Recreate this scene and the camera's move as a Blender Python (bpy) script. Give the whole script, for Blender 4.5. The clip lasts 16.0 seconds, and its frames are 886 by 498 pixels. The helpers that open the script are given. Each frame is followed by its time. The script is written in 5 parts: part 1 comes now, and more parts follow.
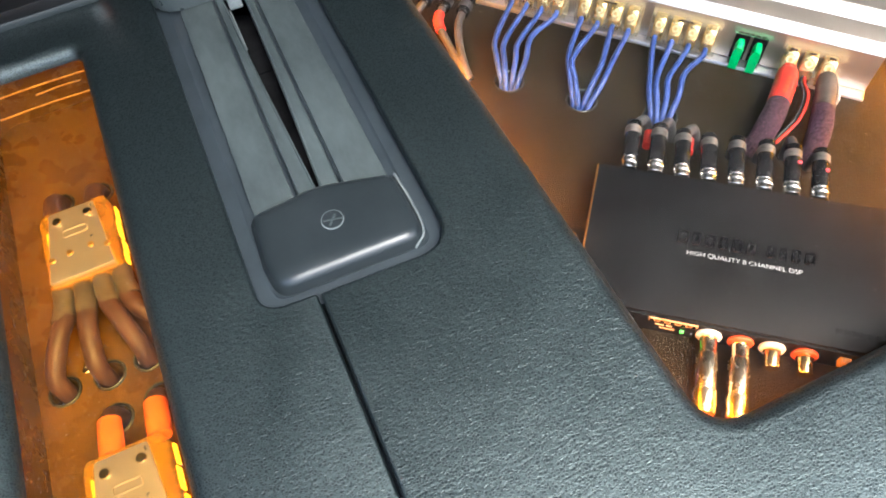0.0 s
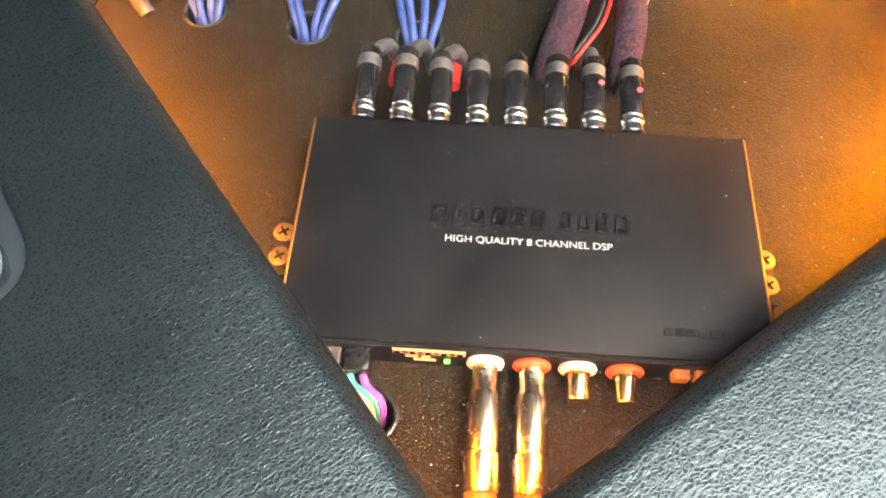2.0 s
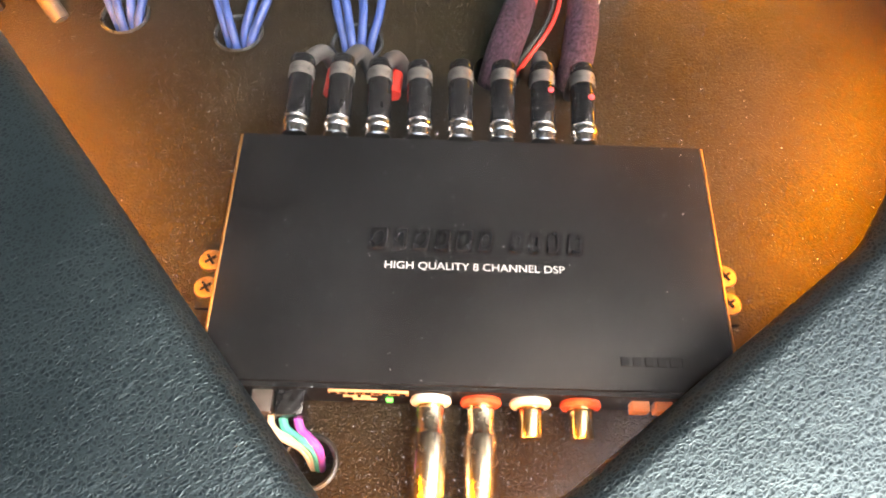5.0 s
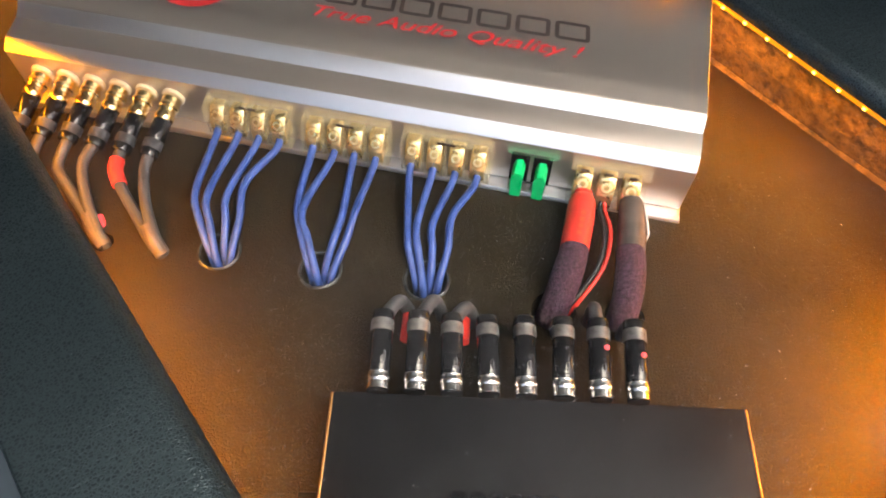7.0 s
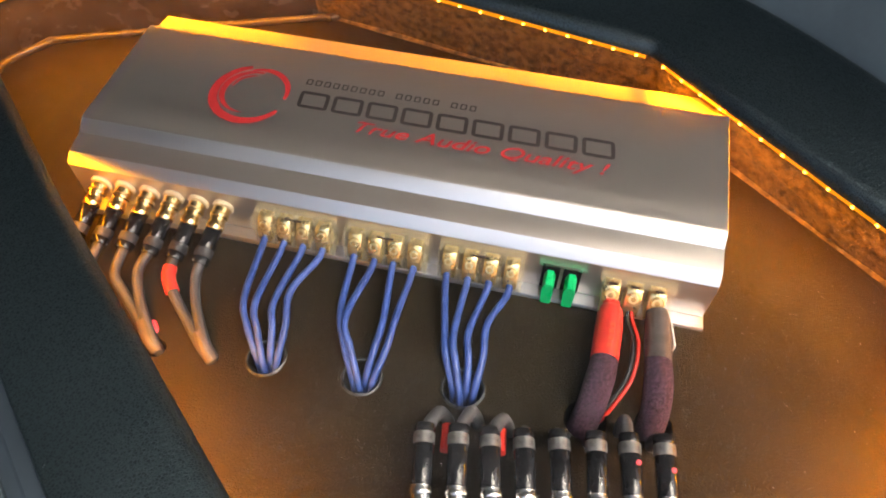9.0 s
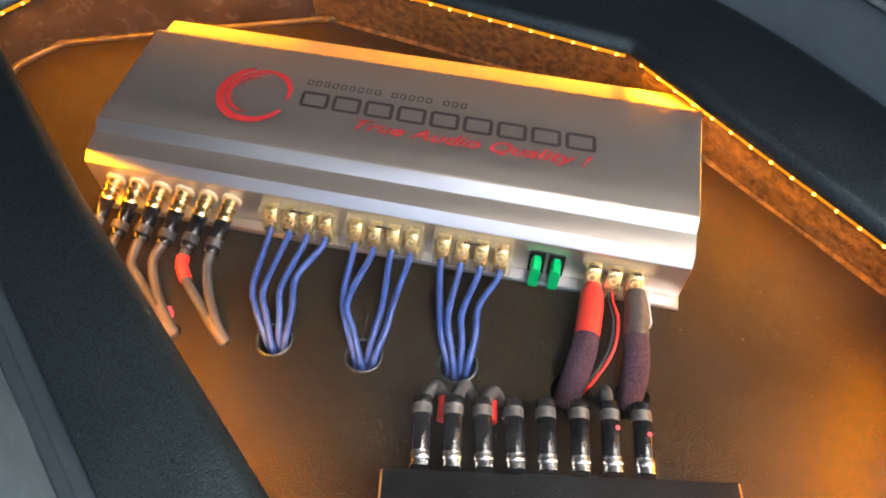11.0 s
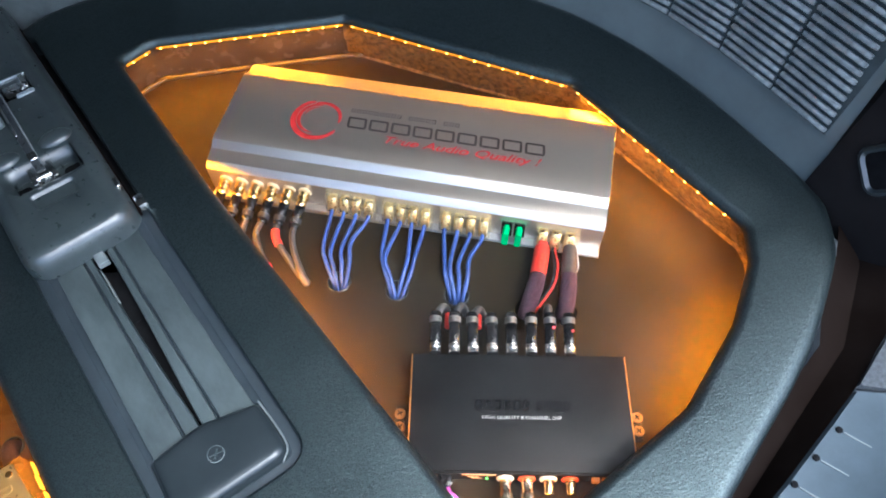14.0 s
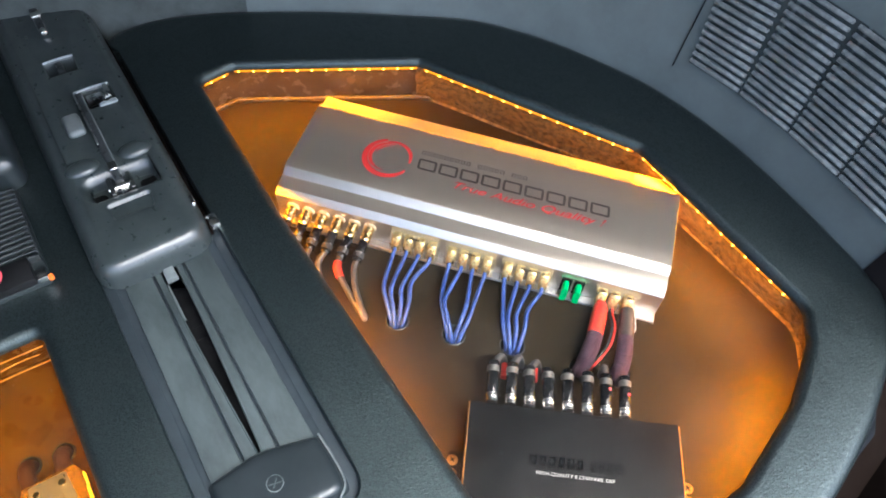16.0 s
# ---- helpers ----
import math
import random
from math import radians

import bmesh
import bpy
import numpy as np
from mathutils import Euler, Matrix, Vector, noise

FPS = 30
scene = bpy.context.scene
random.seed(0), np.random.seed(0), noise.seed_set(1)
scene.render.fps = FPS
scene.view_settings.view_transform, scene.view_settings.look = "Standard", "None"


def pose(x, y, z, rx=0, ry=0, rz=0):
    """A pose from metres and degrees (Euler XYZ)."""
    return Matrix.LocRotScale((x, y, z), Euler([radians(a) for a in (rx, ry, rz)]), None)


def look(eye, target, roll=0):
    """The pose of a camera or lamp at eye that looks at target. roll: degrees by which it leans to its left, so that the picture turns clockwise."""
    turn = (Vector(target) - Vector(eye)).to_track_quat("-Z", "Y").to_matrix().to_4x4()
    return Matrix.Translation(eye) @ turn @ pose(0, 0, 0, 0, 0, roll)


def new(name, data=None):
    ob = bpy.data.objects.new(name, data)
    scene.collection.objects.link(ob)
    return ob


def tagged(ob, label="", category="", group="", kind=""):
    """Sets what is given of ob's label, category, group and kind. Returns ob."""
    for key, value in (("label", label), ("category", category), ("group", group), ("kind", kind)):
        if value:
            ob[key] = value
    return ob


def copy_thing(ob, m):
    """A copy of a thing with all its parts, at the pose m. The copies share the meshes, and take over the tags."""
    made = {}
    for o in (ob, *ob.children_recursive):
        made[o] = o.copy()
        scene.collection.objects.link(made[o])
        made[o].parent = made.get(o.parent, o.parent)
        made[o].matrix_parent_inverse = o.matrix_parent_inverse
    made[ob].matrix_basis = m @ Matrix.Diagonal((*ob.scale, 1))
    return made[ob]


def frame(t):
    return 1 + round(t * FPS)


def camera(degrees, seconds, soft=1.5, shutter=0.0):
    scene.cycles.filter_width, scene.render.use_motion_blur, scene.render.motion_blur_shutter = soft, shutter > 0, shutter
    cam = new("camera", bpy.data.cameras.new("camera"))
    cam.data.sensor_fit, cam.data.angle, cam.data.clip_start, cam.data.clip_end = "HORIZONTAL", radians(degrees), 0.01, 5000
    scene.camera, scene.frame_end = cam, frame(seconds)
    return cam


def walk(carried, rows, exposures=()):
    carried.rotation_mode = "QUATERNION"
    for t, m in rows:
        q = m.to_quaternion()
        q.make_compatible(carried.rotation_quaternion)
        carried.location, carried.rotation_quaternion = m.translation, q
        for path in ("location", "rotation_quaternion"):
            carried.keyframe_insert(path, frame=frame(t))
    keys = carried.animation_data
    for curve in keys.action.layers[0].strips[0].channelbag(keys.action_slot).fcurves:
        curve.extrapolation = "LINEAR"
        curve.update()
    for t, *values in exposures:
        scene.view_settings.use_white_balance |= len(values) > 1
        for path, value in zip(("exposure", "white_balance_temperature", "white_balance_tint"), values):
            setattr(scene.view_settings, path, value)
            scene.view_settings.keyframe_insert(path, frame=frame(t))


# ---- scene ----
cam = camera(64.23, 16.0, soft=1.9)
PATH = [
    (0, (-0.09754, -0.29330, 0.33334), (-0.18537, -0.04869, -0.09380), -6.274),
    (0.5, (-0.07253, -0.27414, 0.30388), (-0.13607, -0.02779, -0.12656), -5.024),
    (1, (-0.04678, -0.24549, 0.27536), (-0.09100, -0.00436, -0.16042), -3.732),
    (1.5, (-0.03395, -0.21126, 0.24080), (-0.06435, 0.02488, -0.19888), -2.381),
    (2, (-0.02122, -0.18507, 0.21017), (-0.04024, 0.04405, -0.23383), -0.835),
    (2.5, (-0.01997, -0.16360, 0.18908), (-0.02918, 0.06137, -0.25735), 0.864),
    (3, (-0.01878, -0.16417, 0.18955), (-0.02439, 0.05636, -0.25916), 1.263),
    (5.5, (-0.01204, -0.16167, 0.20502), (-0.00719, 0.06476, -0.24074), 2.936),
    (6, (-0.01828, -0.14705, 0.22437), (-0.01962, 0.09204, -0.21476), 1.703),
    (6.5, (-0.02899, -0.12418, 0.24912), (-0.03278, 0.12438, -0.18471), 1.419),
    (7, (-0.03846, -0.10686, 0.26628), (-0.04798, 0.15445, -0.15990), 0.526),
    (7.5, (-0.04731, -0.09470, 0.27603), (-0.06091, 0.17699, -0.14350), -0.017),
    (8, (-0.04997, -0.08338, 0.28329), (-0.06709, 0.19632, -0.13081), -0.489),
    (8.5, (-0.05569, -0.07948, 0.29115), (-0.07322, 0.20571, -0.11917), -0.460),
    (9, (-0.05406, -0.08965, 0.30402), (-0.07166, 0.19820, -0.10443), -0.425),
    (11.5, (-0.05375, -0.12947, 0.34745), (-0.06303, 0.15299, -0.06502), 0.037),
    (12, (-0.05949, -0.15892, 0.39187), (-0.06592, 0.11572, -0.02591), 0.230),
    (12.5, (-0.05909, -0.18608, 0.42696), (-0.06613, 0.08183, 0.00485), -0.227),
    (13, (-0.05815, -0.20964, 0.46600), (-0.06701, 0.05537, 0.04210), -0.999),
    (13.5, (-0.05473, -0.22855, 0.49603), (-0.06546, 0.03621, 0.07201), -1.526),
    (14, (-0.05303, -0.24783, 0.52889), (-0.06331, 0.01939, 0.10641), -1.162),
    (14.5, (-0.05801, -0.26146, 0.54060), (-0.06571, 0.00870, 0.11994), 0.176),
    (15, (-0.07113, -0.26174, 0.53866), (-0.07633, 0.01286, 0.12085), 1.912),
    (15.5, (-0.09944, -0.24127, 0.54267), (-0.10358, 0.03994, 0.12926), 3.933),
    (16, (-0.11858, -0.24772, 0.54056), (-0.12698, 0.04045, 0.13204), 5.311),
]
walk(cam, [(t, look(eye, target, roll)) for t, eye, target, roll in PATH], exposures=[(0, 2.54, 6000, 7), (0.5, 2.68, 6050, 8), (1, 2.76, 6150, 9), (2.5, 2.64, 6400, 10), (5.5, 2.48, 6300, 10), (7.5, 2.02, 6250, 9), (9, 1.92, 6250, 9), (12, 2.10, 5650, 8), (14.5, 2.42, 5250, 5), (16, 2.47, 5750, 6)])

# ---- sky, sun and exposure ----
scene.view_settings.exposure = 2.5
world = bpy.data.worlds.new("overcast_sky")
world.use_nodes = True
scene.world = world
wn = world.node_tree.nodes
sky = wn.new("ShaderNodeTexSky")
sky.sky_type, sky.sun_disc = "NISHITA", False
sky.sun_elevation, sky.sun_rotation = radians(61), radians(115)
sky.air_density, sky.dust_density, sky.ozone_density = 0.9, 5.0, 0.6
world.node_tree.links.new(sky.outputs["Color"], wn["Background"].inputs["Color"])
wn["Background"].inputs["Strength"].default_value = 0.15
sun = new("sun", bpy.data.lights.new("sun", "SUN"))
sun.data.energy, sun.data.angle, sun.data.color = 0.58, radians(36), (0.82, 1.0, 1.05)
sun.matrix_world = look((0.43, -0.20, 0.88), (0, 0, 0))

AMBER = (1.0, 0.315, 0.0)


# ---- materials ----
def material(name, base, rough=0.5, metal=0.0, vary=0.15, vary_scale=60.0, grain=0.0, grain_scale=900.0, cells=0.0, cell_scale=450.0,
             rough_vary=0.1, second=None, coat=0.0, spec=0.5, alpha=1.0, trans=0.0, ior=1.45, stretch=None, island=0.0, flat=0.5, warp=0.0007, tint=None, crease=0.5):
    """A surface with colour that varies at two scales, uneven gloss, and a fine relief of grain and pebbled cells."""
    m = bpy.data.materials.new(name)
    m.use_nodes = True
    nt, nodes, link = m.node_tree, m.node_tree.nodes, m.node_tree.links.new
    b = nodes["Principled BSDF"]
    co = nodes.new("ShaderNodeTexCoord").outputs["Object"]
    if stretch:
        mp = nodes.new("ShaderNodeMapping")
        mp.inputs["Scale"].default_value = stretch
        link(co, mp.inputs["Vector"])
        co = mp.outputs["Vector"]

    def tex(scale, detail=4.0, roughness=0.6):
        n = nodes.new("ShaderNodeTexNoise")
        n.inputs["Scale"].default_value, n.inputs["Detail"].default_value, n.inputs["Roughness"].default_value = scale, detail, roughness
        link(co, n.inputs["Vector"])
        return n.outputs["Fac"]

    def ramp(fac, lo, hi, x0=0.3, x1=0.7):
        r = nodes.new("ShaderNodeMapRange")
        r.inputs[1].default_value, r.inputs[2].default_value, r.inputs[3].default_value, r.inputs[4].default_value = x0, x1, lo, hi
        link(fac, r.inputs[0])
        return r.outputs[0]

    def mix(fac, a, c):
        x = nodes.new("ShaderNodeMix")
        x.data_type = "RGBA"
        if isinstance(fac, float):
            x.inputs[0].default_value = fac
        else:
            link(fac, x.inputs[0])
        for sock, v in ((x.inputs[6], a), (x.inputs[7], c)):
            if isinstance(v, tuple):
                sock.default_value = (*v, 1)
            else:
                link(v, sock)
        return x.outputs[2]

    second = second or tuple(min(1, c * (1 + vary) + 0.004) for c in base)
    low = tuple(c * (1 - vary) for c in base)
    col = mix(ramp(tex(vary_scale), 0, 1), low, second)
    col = mix(ramp(tex(vary_scale * 9, 3), 0, 0.35, 0.5, 0.75), col, second)
    if island:
        info = nodes.new("ShaderNodeObjectInfo")
        col = mix(ramp(info.outputs["Random"], 0, island, 0, 1), col, low)
    link(col, b.inputs["Base Color"])
    link(ramp(tex(vary_scale * 2.3), max(0.02, rough - rough_vary), min(1, rough + rough_vary)), b.inputs["Roughness"])
    b.inputs["Metallic"].default_value = metal
    b.inputs["Specular IOR Level"].default_value = spec
    b.inputs["Coat Weight"].default_value = coat
    b.inputs["Transmission Weight"].default_value = trans
    b.inputs["IOR"].default_value = ior
    b.inputs["Alpha"].default_value = alpha
    if tint:
        b.inputs["Specular Tint"].default_value = (*tint, 1)
    height = None
    if grain:
        height = ramp(tex(grain_scale, 3), 0, grain, 0, 1)
    if cells:
        bend = nodes.new("ShaderNodeTexNoise")
        bend.inputs["Scale"].default_value, bend.inputs["Detail"].default_value = cell_scale * 0.45, 3
        link(co, bend.inputs["Vector"])
        add = nodes.new("ShaderNodeMixRGB")
        add.blend_type = "LINEAR_LIGHT"
        add.inputs[0].default_value = warp
        link(co, add.inputs[1])
        link(bend.outputs["Color"], add.inputs[2])
        v = nodes.new("ShaderNodeTexVoronoi")
        v.feature = "DISTANCE_TO_EDGE"
        v.inputs["Scale"].default_value = cell_scale
        link(add.outputs[0], v.inputs["Vector"])
        root = nodes.new("ShaderNodeMath")
        root.operation = "POWER"
        root.inputs[1].default_value = 0.6
        link(v.outputs["Distance"], root.inputs[0])
        c = ramp(root.outputs[0], 0, cells, 0.08, flat)
        # creases reflect less, in place of the shade inside them
        link(ramp(root.outputs[0], spec * crease, spec, 0.05, flat * 0.8), b.inputs["Specular IOR Level"])
        if height is None:
            height = c
        else:
            s = nodes.new("ShaderNodeMath")
            link(height, s.inputs[0])
            link(c, s.inputs[1])
            height = s.outputs[0]
    if height is not None:
        bump = nodes.new("ShaderNodeBump")
        bump.inputs["Strength"].default_value, bump.inputs["Distance"].default_value = 1.0, 1.0
        link(height, bump.inputs["Height"])
        link(bump.outputs["Normal"], b.inputs["Normal"])
    return m


def glowing(name, colour, strength):
    m = bpy.data.materials.new(name)
    m.use_nodes = True
    b = m.node_tree.nodes["Principled BSDF"]
    b.inputs["Base Color"].default_value = (*[c * 0.8 for c in colour], 1)
    b.inputs["Emission Color"].default_value = (*colour, 1)
    b.inputs["Emission Strength"].default_value = strength
    return m


def pane_glass(name, tint):
    """A clear flat acrylic sheet: see-through, glossy by Fresnel, with dust specks and faint haze lying on it."""
    m = bpy.data.materials.new(name)
    m.use_nodes = True
    nt, nodes, link = m.node_tree, m.node_tree.nodes, m.node_tree.links.new
    nodes.remove(nodes["Principled BSDF"])
    co = nodes.new("ShaderNodeTexCoord").outputs["Object"]
    clear, gloss, dust = nodes.new("ShaderNodeBsdfTransparent"), nodes.new("ShaderNodeBsdfGlossy"), nodes.new("ShaderNodeBsdfDiffuse")
    clear.inputs["Color"].default_value = (*tint, 1)
    gloss.inputs["Roughness"].default_value = 0.15
    dust.inputs["Color"].default_value = (0.75, 0.73, 0.7, 1)
    facing = nodes.new("ShaderNodeLayerWeight")
    facing.inputs["Blend"].default_value = 0.5
    power, fr = nodes.new("ShaderNodeMath"), nodes.new("ShaderNodeMapRange")
    power.operation = "POWER"
    power.inputs[1].default_value = 4.5
    link(facing.outputs["Facing"], power.inputs[0])
    fr.inputs[3].default_value, fr.inputs[4].default_value = 0.015, 0.8
    link(power.outputs[0], fr.inputs[0])
    m1, m2 = nodes.new("ShaderNodeMixShader"), nodes.new("ShaderNodeMixShader")
    link(fr.outputs[0], m1.inputs[0])
    link(clear.outputs[0], m1.inputs[1])
    link(gloss.outputs[0], m1.inputs[2])
    specks = []
    for scale, reach, much in ((160, 0.040, 0.55), (420, 0.075, 0.42), (260, 0.048, 0.46), (70, 0.021, 0.65)):
        v = nodes.new("ShaderNodeTexVoronoi")
        v.inputs["Scale"].default_value = scale
        v.voronoi_dimensions = "2D"
        link(co, v.inputs["Vector"])
        r = nodes.new("ShaderNodeMapRange")
        r.inputs[1].default_value, r.inputs[2].default_value, r.inputs[3].default_value, r.inputs[4].default_value = reach * 0.5, reach, much, 0.0
        link(v.outputs["Distance"], r.inputs[0])
        share = nodes.new("ShaderNodeMath")
        share.operation = "MULTIPLY"
        link(r.outputs[0], share.inputs[0])
        pick = nodes.new("ShaderNodeMapRange")
        pick.inputs[1].default_value, pick.inputs[2].default_value = 0.34, 0.95
        link(v.outputs["Color"], pick.inputs[0])
        link(pick.outputs[0], share.inputs[1])
        specks.append(share.outputs[0])
    # fine scratches: a thin stretched noise crossing at a slant
    for turn, thin in ((38, 0.012), (-52, 0.009)):
        mp = nodes.new("ShaderNodeMapping")
        spin = nodes.new("ShaderNodeMapping")
        spin.inputs["Rotation"].default_value = (0, 0, radians(turn))
        link(co, spin.inputs["Vector"])
        mp.inputs["Scale"].default_value = (9, 300, 1)
        link(spin.outputs[0], mp.inputs["Vector"])
        v = nodes.new("ShaderNodeTexVoronoi")
        v.inputs["Scale"].default_value = 1.0
        v.voronoi_dimensions = "2D"
        link(mp.outputs[0], v.inputs["Vector"])
        r = nodes.new("ShaderNodeMapRange")
        r.inputs[1].default_value, r.inputs[2].default_value, r.inputs[3].default_value, r.inputs[4].default_value = 0.04, 0.13, 0.05, 0.0
        link(v.outputs["Distance"], r.inputs[0])
        share, pick = nodes.new("ShaderNodeMath"), nodes.new("ShaderNodeMapRange")
        share.operation = "MULTIPLY"
        pick.inputs[1].default_value, pick.inputs[2].default_value = 0.80, 0.98
        link(v.outputs["Color"], pick.inputs[0])
        link(r.outputs[0], share.inputs[0])
        link(pick.outputs[0], share.inputs[1])
        specks.append(share.outputs[0])
    size = specks[0]
    for s in specks[1:]:
        mx = nodes.new("ShaderNodeMath")
        mx.operation = "MAXIMUM"
        link(size, mx.inputs[0])
        link(s, mx.inputs[1])
        size = mx.outputs[0]
    n = nodes.new("ShaderNodeTexNoise")
    n.inputs["Scale"].default_value, n.inputs["Detail"].default_value = 14, 5
    link(co, n.inputs["Vector"])
    haze = nodes.new("ShaderNodeMapRange")
    haze.inputs[1].default_value, haze.inputs[2].default_value, haze.inputs[3].default_value, haze.inputs[4].default_value = 0.42, 0.80, 0.0, 0.009
    link(n.outputs["Fac"], haze.inputs[0])
    most = nodes.new("ShaderNodeMath")
    most.operation = "MAXIMUM"
    link(size, most.inputs[0])
    link(haze.outputs[0], most.inputs[1])
    place, upper, lying = nodes.new("ShaderNodeSeparateXYZ"), nodes.new("ShaderNodeMath"), nodes.new("ShaderNodeMath")
    upper.operation, lying.operation = "GREATER_THAN", "MULTIPLY"
    upper.inputs[1].default_value = -0.0105
    link(co, place.inputs[0])
    link(place.outputs["Z"], upper.inputs[0])
    link(most.outputs[0], lying.inputs[0])
    link(upper.outputs[0], lying.inputs[1])
    link(lying.outputs[0], m2.inputs[0])
    link(m1.outputs[0], m2.inputs[1])
    link(dust.outputs[0], m2.inputs[2])
    link(m2.outputs[0], nodes["Material Output"].inputs["Surface"])
    return m


def leatherette(name, base, rough, depth):
    """Black leatherette: a fine raised net of creases round small pits, wrinkles, and faint wear in its gloss."""
    m = bpy.data.materials.new(name)
    m.use_nodes = True
    nodes, link = m.node_tree.nodes, m.node_tree.links.new
    b = nodes["Principled BSDF"]
    turn, draw = nodes.new("ShaderNodeMapping"), nodes.new("ShaderNodeMapping")
    turn.inputs["Rotation"].default_value = (0, 0, radians(51))
    draw.inputs["Scale"].default_value = (1.0, 0.72, 1.0)
    link(nodes.new("ShaderNodeTexCoord").outputs["Object"], turn.inputs["Vector"])
    link(turn.outputs[0], draw.inputs["Vector"])

    def tex(scale, detail, src):
        n = nodes.new("ShaderNodeTexNoise")
        n.inputs["Scale"].default_value, n.inputs["Detail"].default_value, n.inputs["Roughness"].default_value = scale, detail, 0.6
        link(src, n.inputs["Vector"])
        return n

    def span(src, lo, hi, x0=0.0, x1=1.0):
        r = nodes.new("ShaderNodeMapRange")
        r.inputs[1].default_value, r.inputs[2].default_value, r.inputs[3].default_value, r.inputs[4].default_value = x0, x1, lo, hi
        link(src, r.inputs[0])
        return r.outputs[0]

    def total(a, c):
        s = nodes.new("ShaderNodeMath")
        link(a, s.inputs[0])
        link(c, s.inputs[1])
        return s.outputs[0]

    bend = nodes.new("ShaderNodeMixRGB")
    bend.blend_type = "LINEAR_LIGHT"
    bend.inputs[0].default_value = 0.0010
    link(draw.outputs[0], bend.inputs[1])
    link(tex(260, 3, draw.outputs[0]).outputs["Color"], bend.inputs[2])
    cells = nodes.new("ShaderNodeTexVoronoi")
    cells.feature = "DISTANCE_TO_EDGE"
    cells.inputs["Scale"].default_value = 800
    cells.inputs["Randomness"].default_value = 0.85
    link(bend.outputs[0], cells.inputs["Vector"])
    net = span(cells.outputs["Distance"], depth, 0.0, 0.02, 0.26)
    crumple = nodes.new("ShaderNodeMapping")
    crumple.inputs["Scale"].default_value = (1.0, 0.42, 1.0)
    link(turn.outputs[0], crumple.inputs["Vector"])
    wrinkle = span(tex(620, 2, crumple.outputs[0]).outputs["Fac"], 0.0, depth * 1.8, 0.3, 0.7)
    soft = span(tex(70, 2, turn.outputs[0]).outputs["Fac"], 0.0, depth * 2.0, 0.3, 0.7)
    fine = span(tex(2200, 2, turn.outputs[0]).outputs["Fac"], 0.0, depth * 0.10)
    bump = nodes.new("ShaderNodeBump")
    bump.inputs["Strength"].default_value, bump.inputs["Distance"].default_value = 1.0, 1.0
    link(total(total(net, wrinkle), total(soft, fine)), bump.inputs["Height"])
    link(bump.outputs["Normal"], b.inputs["Normal"])
    tone = nodes.new("ShaderNodeMix")
    tone.data_type = "RGBA"
    tone.inputs[6].default_value = (*[c * 0.8 for c in base], 1)
    tone.inputs[7].default_value = (*[c * 1.25 for c in base], 1)
    link(tex(14, 5, turn.outputs[0]).outputs["Fac"], tone.inputs[0])
    link(tone.outputs[2], b.inputs["Base Color"])
    link(span(tex(30, 4, turn.outputs[0]).outputs["Fac"], rough - 0.05, rough + 0.05, 0.3, 0.7), b.inputs["Roughness"])
    # pits get a lower reflectance than the net, imitating their shade
    link(span(cells.outputs["Distance"], 0.95, 0.34, 0.04, 0.27), b.inputs["Specular IOR Level"])
    b.inputs["Specular Tint"].default_value = (0.83, 1.0, 0.99, 1)
    return m


LEATHER = leatherette("black_grained_leatherette", (0.0050, 0.0076, 0.0083), 0.40, 0.000062)
FLOOR_VINYL = material("dark_brown_vinyl", (0.0175, 0.0119, 0.0048), 0.48, spec=0.25, vary=0.2, second=(0.0235, 0.0158, 0.0062), vary_scale=20, grain=0.00006, grain_scale=1600, cells=0.00024, cell_scale=600, flat=0.42, warp=0.0012, crease=0.5)
TAN_VINYL = material("tan_brown_vinyl", (0.11, 0.052, 0.006), 0.28, spec=0.5, vary=0.25, vary_scale=20, grain=0.0001, grain_scale=1600, cells=0.00012, cell_scale=520)
LACQUER = material("glossy_brown_lining", (0.050, 0.036, 0.024), 0.24, vary=0.35, vary_scale=30, second=(0.085, 0.066, 0.048), grain=0.0006, grain_scale=90, rough_vary=0.08, spec=0.6)
FELT = material("brown_felt_wall", (0.040, 0.030, 0.018), 0.5, vary=0.7, vary_scale=150, second=(0.26, 0.175, 0.06), grain=0.0016, grain_scale=700, rough_vary=0.3)
PLASTIC = material("black_moulded_plastic", (0.015, 0.020, 0.022), 0.33, spec=0.9, vary=0.1, vary_scale=25, rough_vary=0.03)
RAILP = material("satin_black_rail_plastic", (0.020, 0.027, 0.032), 0.42, spec=0.6, vary=0.15, vary_scale=40, rough_vary=0.06)
CAPP = material("smooth_black_cap_plastic", (0.012, 0.016, 0.018), 0.32, spec=0.55, vary=0.12, vary_scale=25, rough_vary=0.04, grain=0.00003, grain_scale=2500)
COVER = material("worn_black_cover_plastic", (0.026, 0.034, 0.036), 0.31, spec=0.9, vary=0.22, vary_scale=60, second=(0.042, 0.052, 0.052), rough_vary=0.05)
RUBBER = material("grey_black_rubber", (0.033, 0.044, 0.046), 0.55, vary=0.3, vary_scale=45, second=(0.053, 0.067, 0.067), stretch=(0.45, 1, 1), grain=0.00012, grain_scale=1200)
TRIM = material("grey_trim_plastic", (0.104, 0.124, 0.122), 0.5, vary=0.12, vary_scale=18, grain=0.00008, grain_scale=2200)
SLAT = material("worn_grey_vent_plastic", (0.178, 0.194, 0.190), 0.5, vary=0.4, vary_scale=120, grain=0.0004, grain_scale=700, island=0.4)
